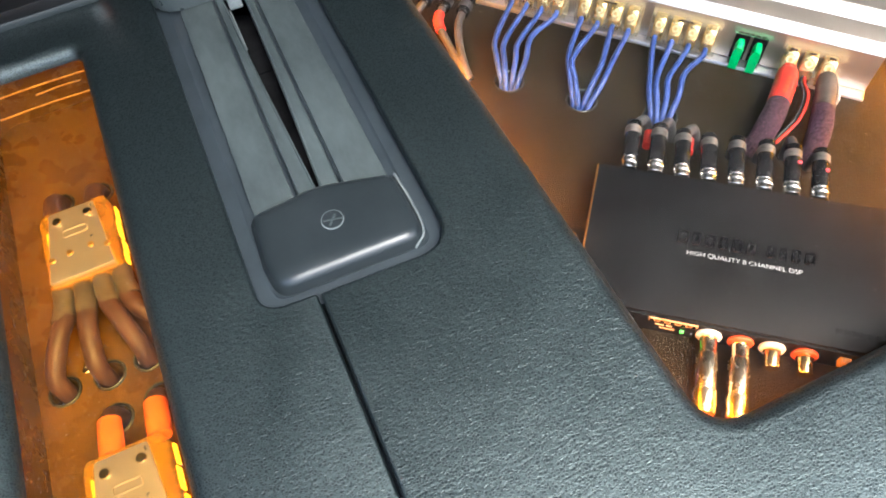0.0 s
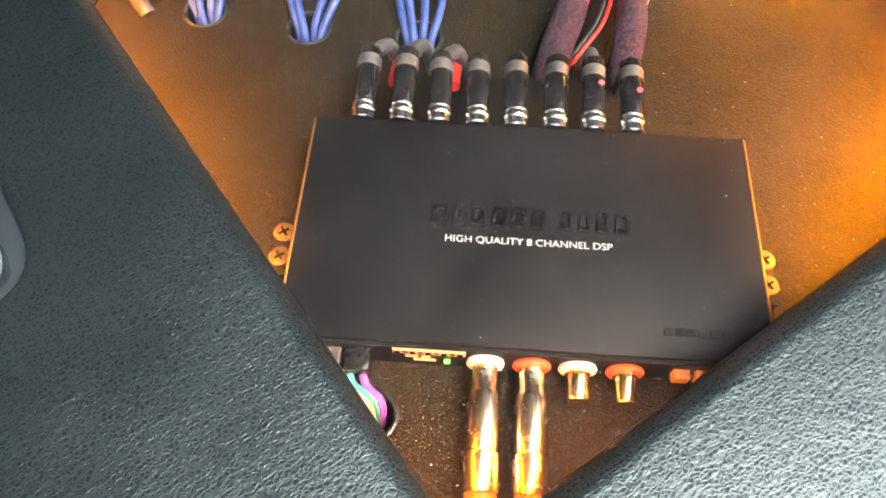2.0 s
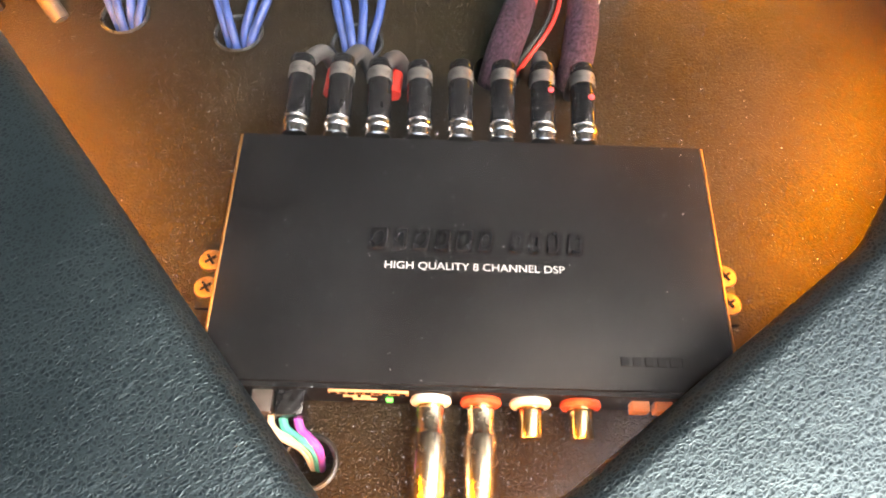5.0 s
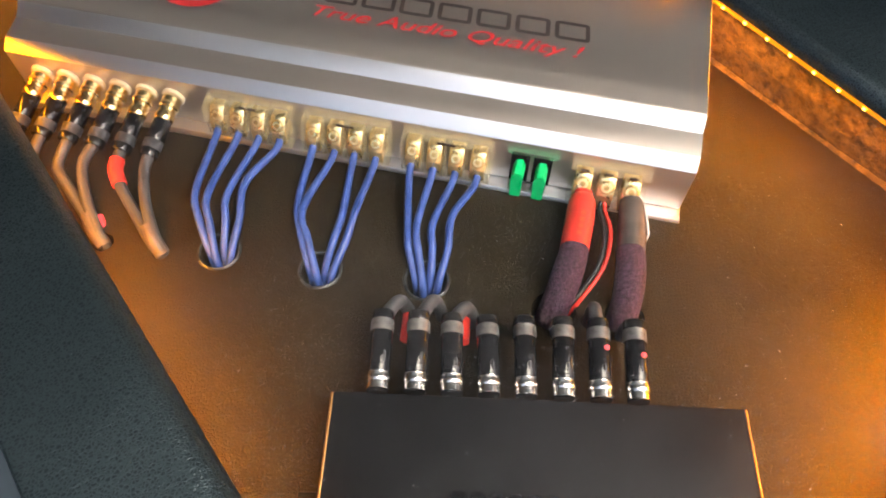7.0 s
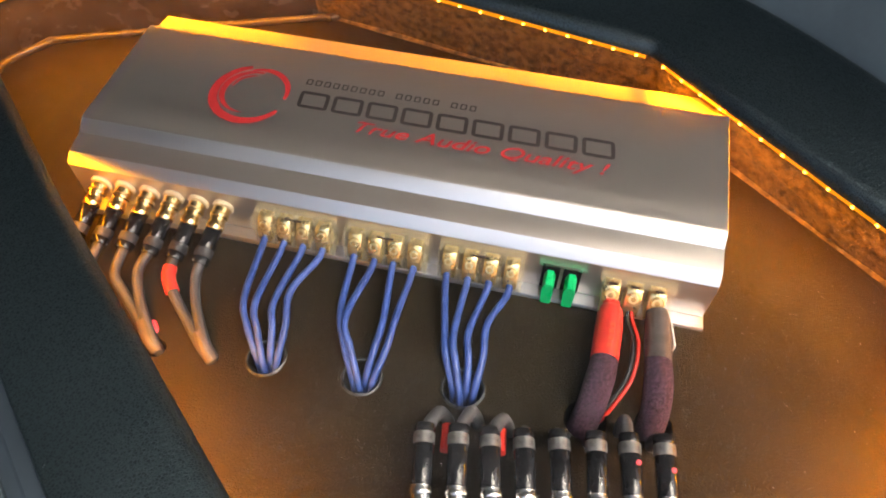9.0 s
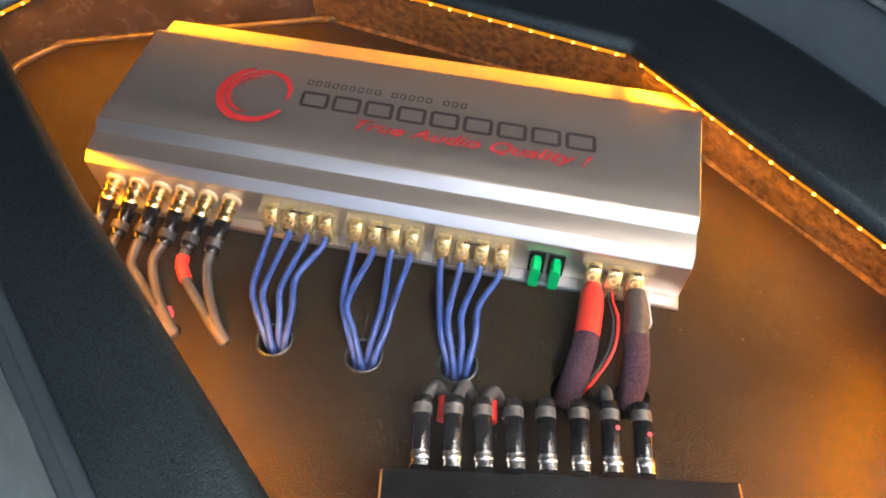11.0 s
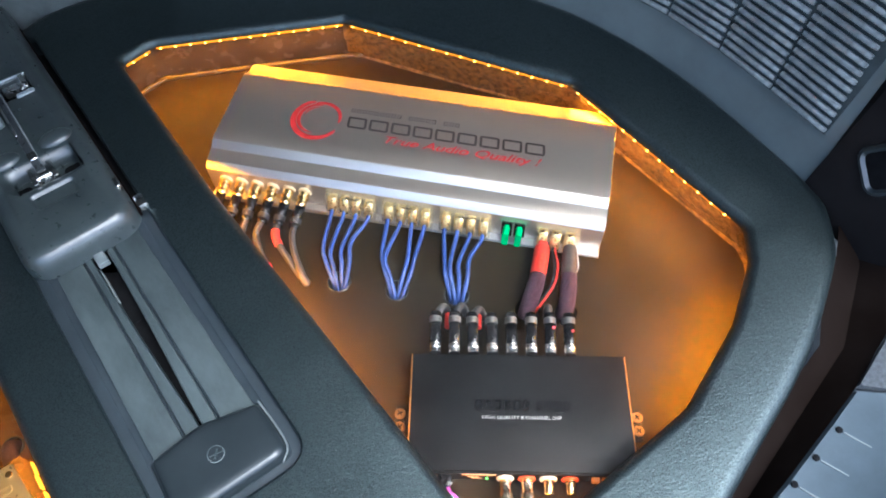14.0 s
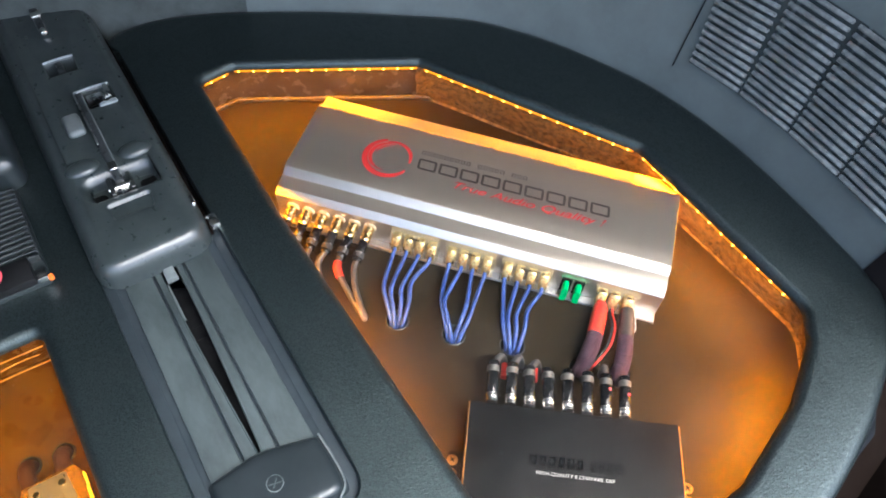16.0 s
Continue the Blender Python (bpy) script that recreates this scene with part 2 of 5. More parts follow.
# near black: painted shade in openings, also print, joints and black plastic
DARK = material("black_recess_shade_and_print", (0.004, 0.004, 0.0045), 0.9, vary=0.3, spec=0.05)
BROWN = material("near_black_brown", (0.0055, 0.0030, 0.0020), 0.9, spec=0.03, vary=0.3, vary_scale=10)
SILLM = material("pale_grey_sill_plastic", (0.042, 0.057, 0.068), 0.5, spec=0.3, vary=0.1, vary_scale=30, grain=0.00008, grain_scale=2000)
CARPET = material("charcoal_carpet", (0.05, 0.055, 0.06), 0.95, vary=0.4, vary_scale=300, grain=0.0012, grain_scale=900)
ALU = material("brushed_aluminium", (0.57, 0.52, 0.465), 0.42, metal=0.9, vary=0.08, vary_scale=25, grain=0.00005, grain_scale=2600, rough_vary=0.06, stretch=(0.02, 1, 1))
ALU_EDGE = material("polished_aluminium", (0.72, 0.74, 0.76), 0.40, metal=1.0, vary=0.05, vary_scale=30, rough_vary=0.06, stretch=(0.1, 1, 1))
GOLD = material("gold_plated_brass", (0.92, 0.71, 0.33), 0.24, metal=1.0, vary=0.06, vary_scale=60, rough_vary=0.03)
CLAMP = material("satin_gold_clamp", (0.92, 0.74, 0.36), 0.30, metal=0.92, vary=0.08, vary_scale=60)
CHROME = material("chromed_steel", (0.74, 0.73, 0.70), 0.22, metal=1.0, vary=0.06, vary_scale=60, rough_vary=0.03)
KNURL = material("knurled_steel", (0.21, 0.205, 0.195), 0.35, metal=0.6, vary=0.3, vary_scale=200)
LEVER = material("dull_chrome_lever", (0.62, 0.63, 0.62), 0.3, metal=1.0, vary=0.3, vary_scale=60)
FIBRE = material("golden_felt_fibre", (0.24, 0.165, 0.07), 0.6, vary=0.4, vary_scale=60)
STEEL = material("worn_black_steel", (0.05, 0.055, 0.058), 0.30, metal=0.5, vary=0.3, vary_scale=60, rough_vary=0.05)
BOX = material("matt_black_case_paint", (0.0060, 0.0060, 0.0066), 0.45, spec=0.18, vary=0.25, vary_scale=30, grain=0.00003, grain_scale=3500, rough_vary=0.08)
BLACK = material("glossy_black_barrel", (0.009, 0.009, 0.010), 0.12, vary=0.2, vary_scale=60, rough_vary=0.03)
GRIP = material("dark_grey_grip_rubber", (0.045, 0.045, 0.048), 0.5, vary=0.3, vary_scale=200)
FIN = material("worn_black_fin_metal", (0.035, 0.040, 0.042), 0.35, metal=0.4, vary=0.3, vary_scale=90)
PADG = material("grey_worn_plastic", (0.125, 0.140, 0.140), 0.42, vary=0.25, vary_scale=60)
PAD = material("pale_plastic_and_edge_highlight", (0.26, 0.29, 0.30), 0.4, vary=0.2, vary_scale=60)
PALE_GOLD = material("pale_gold_plating", (0.84, 0.74, 0.54), 0.26, metal=1.0, vary=0.05, vary_scale=60, rough_vary=0.03)
WHITE_INK = material("white_print", (0.60, 0.60, 0.59), 0.5, vary=0.05)
BLACK_INK = material("dark_brown_print", (0.045, 0.03, 0.025), 0.5, vary=0.1)
RED_INK = material("red_print", (0.55, 0.030, 0.03), 0.45, vary=0.08)
PAINT_RED = material("pink_red_print", (0.85, 0.08, 0.10), 0.5, vary=0.1)
CLEAR = material("clear_terminal_plastic", (0.95, 0.80, 0.45), 0.08, vary=0.0, rough_vary=0.0, alpha=0.12)
CLEAR_GREEN = material("clear_green_plastic", (0.20, 0.70, 0.36), 0.10, vary=0.0, rough_vary=0.0, alpha=0.16)
WHITE_PL = material("white_nylon", (0.78, 0.74, 0.66), 0.5, vary=0.08)
RED_PL = material("red_nylon", (0.62, 0.09, 0.03), 0.45, vary=0.1)
GREEN_PL = material("green_fuse_plastic", (0.01, 0.55, 0.16), 0.3, vary=0.1, spec=0.5)
BLUE_W = material("blue_wire_insulation", (0.026, 0.068, 0.29), 0.36, vary=0.35, vary_scale=120, second=(0.065, 0.115, 0.36))
GREY_W = material("grey_cable_jacket", (0.056, 0.056, 0.058), 0.5, vary=0.25, vary_scale=90)
RED_W = material("red_heat_shrink", (0.70, 0.040, 0.025), 0.4, vary=0.15, vary_scale=120)
BLK_W = material("black_wire", (0.02, 0.02, 0.02), 0.45, vary=0.2)
SHRINK = material("grey_brown_heat_shrink", (0.085, 0.07, 0.06), 0.45, vary=0.3, vary_scale=120, grain=0.0003, grain_scale=500)
BRAID = material("purple_black_braid", (0.030, 0.012, 0.025), 0.5, vary=0.6, vary_scale=700, second=(0.16, 0.085, 0.135), cells=0.0008, cell_scale=1000)
BROWN_W = material("brown_cable", (0.062, 0.029, 0.028), 0.5, vary=0.3, vary_scale=80)
ORANGE_W = material("orange_rubber_boot", (0.90, 0.16, 0.02), 0.45, vary=0.15)
SMOKE = material("clear_amber_acrylic", (0.62, 0.27, 0.015), 0.12, vary=0.1, alpha=0.42)
PLATE = material("dull_silver_plate", (0.50, 0.45, 0.45), 0.36, metal=0.7, vary=0.05, vary_scale=30)
LABEL = material("copper_coloured_label", (0.62, 0.34, 0.15), 0.45, vary=0.2, vary_scale=200)
SOCKET = material("dull_gold_screw", (0.58, 0.38, 0.13), 0.4, metal=1.0, vary=0.3, vary_scale=200)
COPPER = material("copper_line_and_lit_edge", (0.50, 0.27, 0.09), 0.42, metal=1.0, vary=0.2, vary_scale=120)
FASTENER = material("brass_screw", (0.22, 0.135, 0.05), 0.5, metal=0.7, vary=0.3, vary_scale=300)
VIOLET_W = material("violet_wire", (0.42, 0.10, 0.55), 0.45, vary=0.1)
TEAL_W = material("teal_wire", (0.08, 0.42, 0.36), 0.45, vary=0.1)
JACK = material("cream_gold_jack_plastic", (0.66, 0.54, 0.34), 0.35, vary=0.1)
CREAM_W = material("cream_wire", (0.75, 0.62, 0.45), 0.45, vary=0.1)
LINING = material("pale_grey_roof_cloth", (0.22, 0.23, 0.23), 0.95, vary=0.1, vary_scale=40, grain=0.0004, grain_scale=800)
BODY = material("dark_headliner_cloth", (0.035, 0.040, 0.045), 0.9, vary=0.2, vary_scale=40, grain=0.0004, grain_scale=800)
# made-up ground tone, pale enough to bounce light onto the roof lining
BOUNCE_GROUND = material("pale_bounce_ground", (0.26, 0.26, 0.25), 0.9, vary=0.3, vary_scale=6, grain=0.004, grain_scale=120)
PANE = pane_glass("clear_acrylic_sheet", (0.97, 0.95, 0.92))
# a clear sheet; the amber light under it is put into this tint
AMBERLIT_PANE = pane_glass("clear_sheet_tinted_for_amber_light", (0.97, 0.84, 0.56))
# brown tone of the trim plus the shade on it, in one dark colour
PILLAR_SHADE = material("brown_trim_with_shade", (0.0075, 0.0062, 0.006), 0.55, spec=0.15, vary=0.15, vary_scale=18, grain=0.00008, grain_scale=2200)
# darker version of the side trim for the part in shade
SHADE_TRIM = material("side_trim_in_shade", (0.050, 0.060, 0.058), 0.7, spec=0.3, vary=0.3, vary_scale=30, grain=0.0004, grain_scale=700)
LED_TAPE = glowing("amber_led_tape", (1.0, 0.34, 0.0), 0.24)
# emission that stands in for LED reflections on the fuse holders
LED_GLINT = glowing("amber_reflection_glow", (1.0, 0.45, 0.02), 0.8)
LED_DOT = glowing("amber_led_chip", (1.0, 0.42, 0.03), 7.0)
LED_GREEN = glowing("green_indicator", (0.15, 1.0, 0.1), 0.5)


# ---- mesh helpers ----
def link_mesh(name, bm, mat, smooth=True):
    me = bpy.data.meshes.new(name)
    bmesh.ops.recalc_face_normals(bm, faces=bm.faces[:])
    bm.to_mesh(me)
    bm.free()
    me.materials.append(mat)
    if smooth:
        me.polygons.foreach_set("use_smooth", [True] * len(me.polygons))
        me.set_sharp_from_angle(angle=radians(38))
    return me


def part(name, bm, mat, parent, label="", at=None):
    ob = new(name, link_mesh(name, bm, mat))
    ob.parent = parent
    if at is not None:
        ob.matrix_basis = at
    return tagged(ob, label)


def single(name, bm, mat, label, category, group="", kind="", at=None):
    ob = new(name, link_mesh(name, bm, mat))
    if at is not None:
        ob.matrix_basis = at
    return tagged(ob, label, category, group, kind)


def thing(name, label, category, at=None, group="", kind=""):
    ob = new(name)
    ob.empty_display_size = 0.01
    if at is not None:
        ob.matrix_basis = at
    return tagged(ob, label, category, group, kind)


def box(x0, x1, y0, y1, z0, z1, r=0.0, seg=2, m=None, bm=None):
    bm = bm or bmesh.new()
    made = bmesh.ops.create_cube(bm, size=1.0)["verts"]
    for v in made:
        v.co = Vector((x0 + (v.co.x + 0.5) * (x1 - x0), y0 + (v.co.y + 0.5) * (y1 - y0), z0 + (v.co.z + 0.5) * (z1 - z0)))
    if r:
        edges = list({e for v in made for e in v.link_edges})
        got = bmesh.ops.bevel(bm, geom=edges, offset=r, segments=seg, affect="EDGES", profile=0.5)
        made = list({v for f in got["faces"] for v in f.verts} | {v for v in made if v.is_valid})
    if m is not None:
        bmesh.ops.transform(bm, matrix=m, verts=made)
    return bm


def lathe(profile, seg=24, m=None, bm=None):
    """A turned body about local z from (radius, height) pairs, closed at both ends."""
    bm = bm or bmesh.new()
    rings = []
    for r, z in profile:
        rings.append([bm.verts.new((r * math.cos(a), r * math.sin(a), z)) for a in (2 * math.pi * k / seg for k in range(seg))])
    for a, b in zip(rings, rings[1:]):
        for k in range(seg):
            bm.faces.new((a[k], a[(k + 1) % seg], b[(k + 1) % seg], b[k]))
    bm.faces.new(rings[0][::-1])
    bm.faces.new(rings[-1])
    if m is not None:
        bmesh.ops.transform(bm, matrix=m, verts=[v for ring in rings for v in ring])
    return bm


def along(p, q):
    """The pose that puts local z on the way from p to q, at p."""
    p, q = Vector(p), Vector(q)
    return Matrix.Translation(p) @ (q - p).to_track_quat("Z", "Y").to_matrix().to_4x4()


def smooth_path(points, steps=8):
    pts = [Vector(p) for p in points]
    pts = [2 * pts[0] - pts[1]] + pts + [2 * pts[-1] - pts[-2]]
    out = []
    for a, b, c, d in zip(pts, pts[1:], pts[2:], pts[3:]):
        for k in range(steps):
            t = k / steps
            out.append(0.5 * (2 * b + (c - a) * t + (2 * a - 5 * b + 4 * c - d) * t * t + (3 * b - a - 3 * c + d) * t ** 3))
    return out + [pts[-2]]


def tube(points, r, seg=12, steps=8, bm=None, wobble=0.0):
    """A round bar along a smooth line; r is a radius or a list of radii spread along it."""
    bm = bm or bmesh.new()
    line = smooth_path(points, steps)
    rs = r if isinstance(r, (list, tuple)) else [r, r]
    rings, up = [], None
    for i, p in enumerate(line):
        way = (line[min(i + 1, len(line) - 1)] - line[max(i - 1, 0)]).normalized()
        if up is None:
            up = way.orthogonal().normalized()
        up = (up - way * up.dot(way)).normalized()
        side = way.cross(up)
        f = i / (len(line) - 1) * (len(rs) - 1)
        k = min(int(f), len(rs) - 2)
        rad = rs[k] + (rs[k + 1] - rs[k]) * (f - k)
        rad *= 1 + wobble * noise.noise(p * 250)
        rings.append([bm.verts.new(p + (up * math.cos(a) + side * math.sin(a)) * rad) for a in (2 * math.pi * j / seg for j in range(seg))])
    for a, b in zip(rings, rings[1:]):
        for k in range(seg):
            bm.faces.new((a[k], a[(k + 1) % seg], b[(k + 1) % seg], b[k]))
    bm.faces.new(rings[0][::-1])
    bm.faces.new(rings[-1])
    return bm


def rounded(points, radii, seg=6):
    """A closed outline with its corners rounded."""
    out, n = [], len(points)
    for i, p in enumerate(points):
        p, a, b = Vector(p), Vector(points[i - 1]), Vector(points[(i + 1) % n])
        r = radii[i] if isinstance(radii, (list, tuple)) else radii
        da, db = (a - p), (b - p)
        half = da.angle(db) / 2
        cut = min(r / max(math.tan(half), 1e-3), da.length * 0.48, db.length * 0.48)
        if r <= 0 or cut < 1e-5:
            out.append(p)
            continue
        s, e = p + da.normalized() * cut, p + db.normalized() * cut
        for k in range(seg + 1):
            t = k / seg
            out.append((1 - t) ** 2 * s + 2 * t * (1 - t) * p + t * t * e)
    return out


def area2(loop):
    return sum(a.x * b.y - b.x * a.y for a, b in zip(loop, loop[1:] + loop[:1])) / 2


def offset(loop, d):
    """The outline moved outwards by d (inwards where d is negative)."""
    sign, out, n = (1 if area2(loop) > 0 else -1), [], len(loop)
    for i, p in enumerate(loop):
        a, b = (p - loop[i - 1]).normalized(), (loop[(i + 1) % n] - p).normalized()
        w = (a + b)
        w = w.normalized() if w.length > 1e-6 else a
        k = max(0.5, w.dot(a))
        out.append(p + Vector((w.y, -w.x)) * sign * d / k)
    return out


def strip(bm, loops, closed=True):
    """Walls between outlines: each a pair of a plan outline and a height (a number or a function)."""
    rings = []
    for loop, z in loops:
        rings.append([bm.verts.new((p.x, p.y, z(p) if callable(z) else z)) for p in loop])
    for a, b in zip(rings, rings[1:]):
        n = len(a)
        for k in range(n if closed else n - 1):
            bm.faces.new((a[k], a[(k + 1) % n], b[(k + 1) % n], b[k]))
    return rings


def flat_fill(bm, rings):
    """Fills the plane between an outer ring of vertices and the rings of its holes."""
    edges = []
    for ring in rings:
        for a, b in zip(ring, ring[1:] + ring[:1]):
            edges.append(bm.edges.get((a, b)) or bm.edges.new((a, b)))
    bmesh.ops.triangle_fill(bm, use_beauty=True, use_dissolve=False, edges=edges)


def board(outer, holes, z, lip=0.006, drop=0.018, hole_drop=None, outer_lip=None, rim=0, rim_lip=0.0):
    """A padded board: flat top with rolled edges round its outside and its openings; the first rim points of the outside roll wider."""
    bm = bmesh.new()
    rings = []
    for i, loop in enumerate([outer] + holes):
        sign = -1 if i == 0 else 1
        r = (outer_lip or lip) if i == 0 else lip
        d = drop if i == 0 else (hole_drop or drop)
        tall = min(r, d * 0.92)
        steps = [(offset(loop, sign * r * (1 - math.sin(a))), z - tall * (1 - math.cos(a))) for a in (math.pi / 2 * k / 7 for k in range(8))]
        steps.append((loop, z - d))
        if i == 0 and rim:
            wide = [(offset(loop, -rim_lip * (1 - math.sin(a))), z - min(rim_lip * 0.8, d * 0.92) * (1 - math.cos(a))) for a in (math.pi / 2 * k / 7 for k in range(8))] + [(loop, z - d)]
            made = []
            for (near, zn), (far, zf) in zip(steps, wide):
                made.append([bm.verts.new((*(far[j] if j < rim else near[j]), zf if j < rim else zn)) for j in range(len(loop))])
            for a, b in zip(made, made[1:]):
                for k in range(len(loop)):
                    bm.faces.new((a[k], a[(k + 1) % len(loop)], b[(k + 1) % len(loop)], b[k]))
            rings.append(made[0])
            continue
        rings.append(strip(bm, steps)[0])
    flat_fill(bm, rings)
    return bm


def slab(loop, z0, z1, r=0.0, bm=None):
    """A flat piece with the given outline, its upper edge eased."""
    bm = bm or bmesh.new()
    steps = [(loop, z0), (loop, z1 - r)]
    if r:
        steps += [(offset(loop, -r * (1 - math.cos(a))), z1 - r + r * math.sin(a)) for a in (math.pi / 8 * k for k in range(1, 5))]
    rings = strip(bm, steps)
    bm.faces.new(rings[0][::-1])
    bm.faces.new(rings[-1])
    return bm


def letters(text, width, height, bold=0.0, shear=0.0, thick=0.0002):
    """Flat raised writing with its lower left corner at the origin."""
    c = bpy.data.curves.new("writing", "FONT")
    c.body, c.size, c.shear, c.offset, c.extrude = text, 1.0, shear, bold, 0.0
    ob = bpy.data.objects.new("writing", c)
    scene.collection.objects.link(ob)
    me = bpy.data.meshes.new_from_object(ob.evaluated_get(bpy.context.evaluated_depsgraph_get()))
    bpy.data.objects.remove(ob)
    bm = bmesh.new()
    bm.from_mesh(me)
    bpy.data.meshes.remove(me)
    xs, ys = [v.co.x for v in bm.verts], [v.co.y for v in bm.verts]
    for v in bm.verts:
        v.co = Vector(((v.co.x - min(xs)) / (max(xs) - min(xs)) * width, (v.co.y - min(ys)) / (max(ys) - min(ys)) * height, thick))
    return bm


def arc_band(r0, r1, a0, a1, z, n=40):
    bm = bmesh.new()
    prev = None
    for k in range(n + 1):
        a = radians(a0 + (a1 - a0) * k / n)
        row = (bm.verts.new((r0(k / n) * math.cos(a), r0(k / n) * math.sin(a), z)), bm.verts.new((r1(k / n) * math.cos(a), r1(k / n) * math.sin(a), z)))
        if prev:
            bm.faces.new((prev[0], prev[1], row[1], row[0]))
        prev = row
    return bm


def SN(s, n):
    """Plan place from the distance along and across the rail that crosses the floor."""
    return Vector((0.625 * s + 0.78 * n, -0.78 * s + 0.625 * n))


def floor_z(p):
    return -0.056 - 0.041 * p[1]


RAIL = Matrix(((0.625, 0.78, 0, 0), (-0.78, 0.625, 0, 0), (0, 0, 1, 0), (0, 0, 0, 1)))

# ---- floor boards with their two windows ----
WINDOW = rounded([(-0.419, 0.322), (-0.392, 0.3525), (-0.1845, 0.3935), (0.064, 0.2968), (0.2075, 0.1185), (0.2045, 0.082), (0.179, 0.0205), (0.1275, -0.054), SN(0.1215, -0.1190), SN(-0.06, -0.1226), SN(-0.30, -0.1282)],
                 [0.008, 0.02, 0.008, 0.012, 0.022, 0.03, 0.08, 0.04, 0.022, 0.3, 0.3])
WINDOW_2 = rounded([SN(-0.287, -0.356), SN(0.14, -0.356), SN(0.14, -0.431), SN(-0.287, -0.431)], [0.008, 0.01, 0.01, 0.01])
RIM = [(-0.56, 0.345), (-0.525, 0.402), (-0.46, 0.437), (-0.33, 0.467), (-0.167, 0.484), (-0.105, 0.481), (-0.027, 0.459), (0.0616, 0.416), (0.1114, 0.380), (0.1614, 0.3325),
       (0.2123, 0.2692), (0.2654, 0.190), (0.2815, 0.160), (0.2886, 0.1387), (0.2850, 0.0950), (0.2680, 0.0545), (0.2450, 0.0100), (0.2140, -0.0373), (0.149, -0.123), (0.085, -0.21), (0.03, -0.30)]
right_board = [Vector((p.x, p.y)) for p in smooth_path([(x, y, 0) for x, y in RIM], 4)] + [SN(0.30, -0.2647)] + rounded([SN(-0.0285, -0.2647), SN(-0.0255, -0.1865), SN(-0.60, -0.1865), SN(0.30, -0.2647)], [0.002, 0.022, 0, 0], 7)[:-1]
single("floor_panel_right", board(right_board, [WINDOW], 0.0, lip=0.0095, drop=0.02, hole_drop=0.0095, outer_lip=0.0022, rim=4 * (len(RIM) - 1), rim_lip=0.014), LEATHER,
       "black grained leatherette floor board with a large window cut in it", "floor panel", kind="structure")
left_board = rounded([SN(-0.75, -0.2985), SN(-0.0305, -0.2975), SN(-0.0290, -0.2665), SN(0.30, -0.2665), SN(0.30, -0.62), SN(-0.75, -0.62)], [0, 0.022, 0.002, 0, 0, 0], 7)
single("floor_panel_left", board(left_board, [WINDOW_2], 0.0, lip=0.010, drop=0.02, hole_drop=0.0095, outer_lip=0.0018), LEATHER,
       "black grained leatherette floor board with a narrow window", "floor panel", kind="structure")


def pane(name, loop, label, mat):
    ob = single(name, slab(offset(loop, 0.006), -0.0118, -0.0097), mat, label, "window pane", kind="structure")
    ob.visible_shadow = False
    return ob


pane("window_1", WINDOW, "clear dusty acrylic sheet over the amplifier well", PANE)
pane("window_2", WINDOW_2, "clear acrylic sheet over the fuse holder well, amber light in its tint", AMBERLIT_PANE)

# wells under the windows
HOLES = {"a": ((-0.1662, 0.0853), 0.0105), "b": ((-0.1103, 0.0765), 0.0105), "c": ((-0.0535, 0.0725), 0.0112), "d": ((0.0125, 0.0575), 0.0115), "e": ((0.0485, 0.0555), 0.0105),
         "f": ((-0.2305, 0.0885), 0.0058), "g": ((-0.1976, 0.0839), 0.0048), "h": ((-0.0535, -0.1215), 0.0085)}


def ring_at(c, r, n=24):
    return [Vector((c[0] + r * math.cos(2 * math.pi * k / n), c[1] + r * math.sin(2 * math.pi * k / n))) for k in range(n)]


def well_floor(outline, holes, zf):
    bm = bmesh.new()
    rings = [[bm.verts.new((p.x, p.y, 0)) for p in outline]]
    for c, r in holes:
        loop = ring_at(c, r)
        rr = strip(bm, [(loop, 0.0), (offset(loop, -0.0006), -0.0012), (offset(loop, -0.0006), -0.03)])
        rings.append(rr[0])
        bm.faces.new(rr[-1])
    flat_fill(bm, rings)
    for v in bm.verts:
        v.co.z += zf(v.co)
    return bm


single("floor_well_right", well_floor(offset(WINDOW, 0.045), list(HOLES.values()), floor_z), FLOOR_VINYL, "dark brown grained vinyl floor of the amplifier well", "floor", kind="structure")
walls = bmesh.new()
strip(walls, [(offset(WINDOW, 0.007), -0.0122), (offset(WINDOW, 0.012), -0.03), (offset(WINDOW, 0.02), lambda p: floor_z(p) + 0.0018), (offset(WINDOW, 0.014), lambda p: floor_z(p) - 0.002)])
bmesh.ops.subdivide_edges(walls, edges=walls.edges[:], cuts=3, use_grid_fill=True)
for v in walls.verts:
    if v.co.z < -0.013:
        v.co += Vector((1, 1, 0.4)) * 0.0022 * noise.noise(v.co * 130)
lining = single("wall_well_right", walls, FELT, "fuzzy brown felt lining round the amplifier well, glossy at the rear", "wall", kind="structure")
lining.data.materials.append(LACQUER)
for f in lining.data.polygons:
    if f.center.x < -0.19 and f.center.y > 0.27:
        f.material_index = 1
bead = [p for p in offset(WINDOW, 0.0165) if p.x < -0.16 and p.y > 0.30]
bead.sort(key=lambda p: p.x)
single("trim_cove", tube([(p.x, p.y, floor_z(p) + 0.0015) for p in bead[::3] + [bead[-1]]], 0.0036, 10, 6, wobble=0.25), LACQUER, "glossy brown rounded cove at the foot of the well wall", "trim", kind="structure")
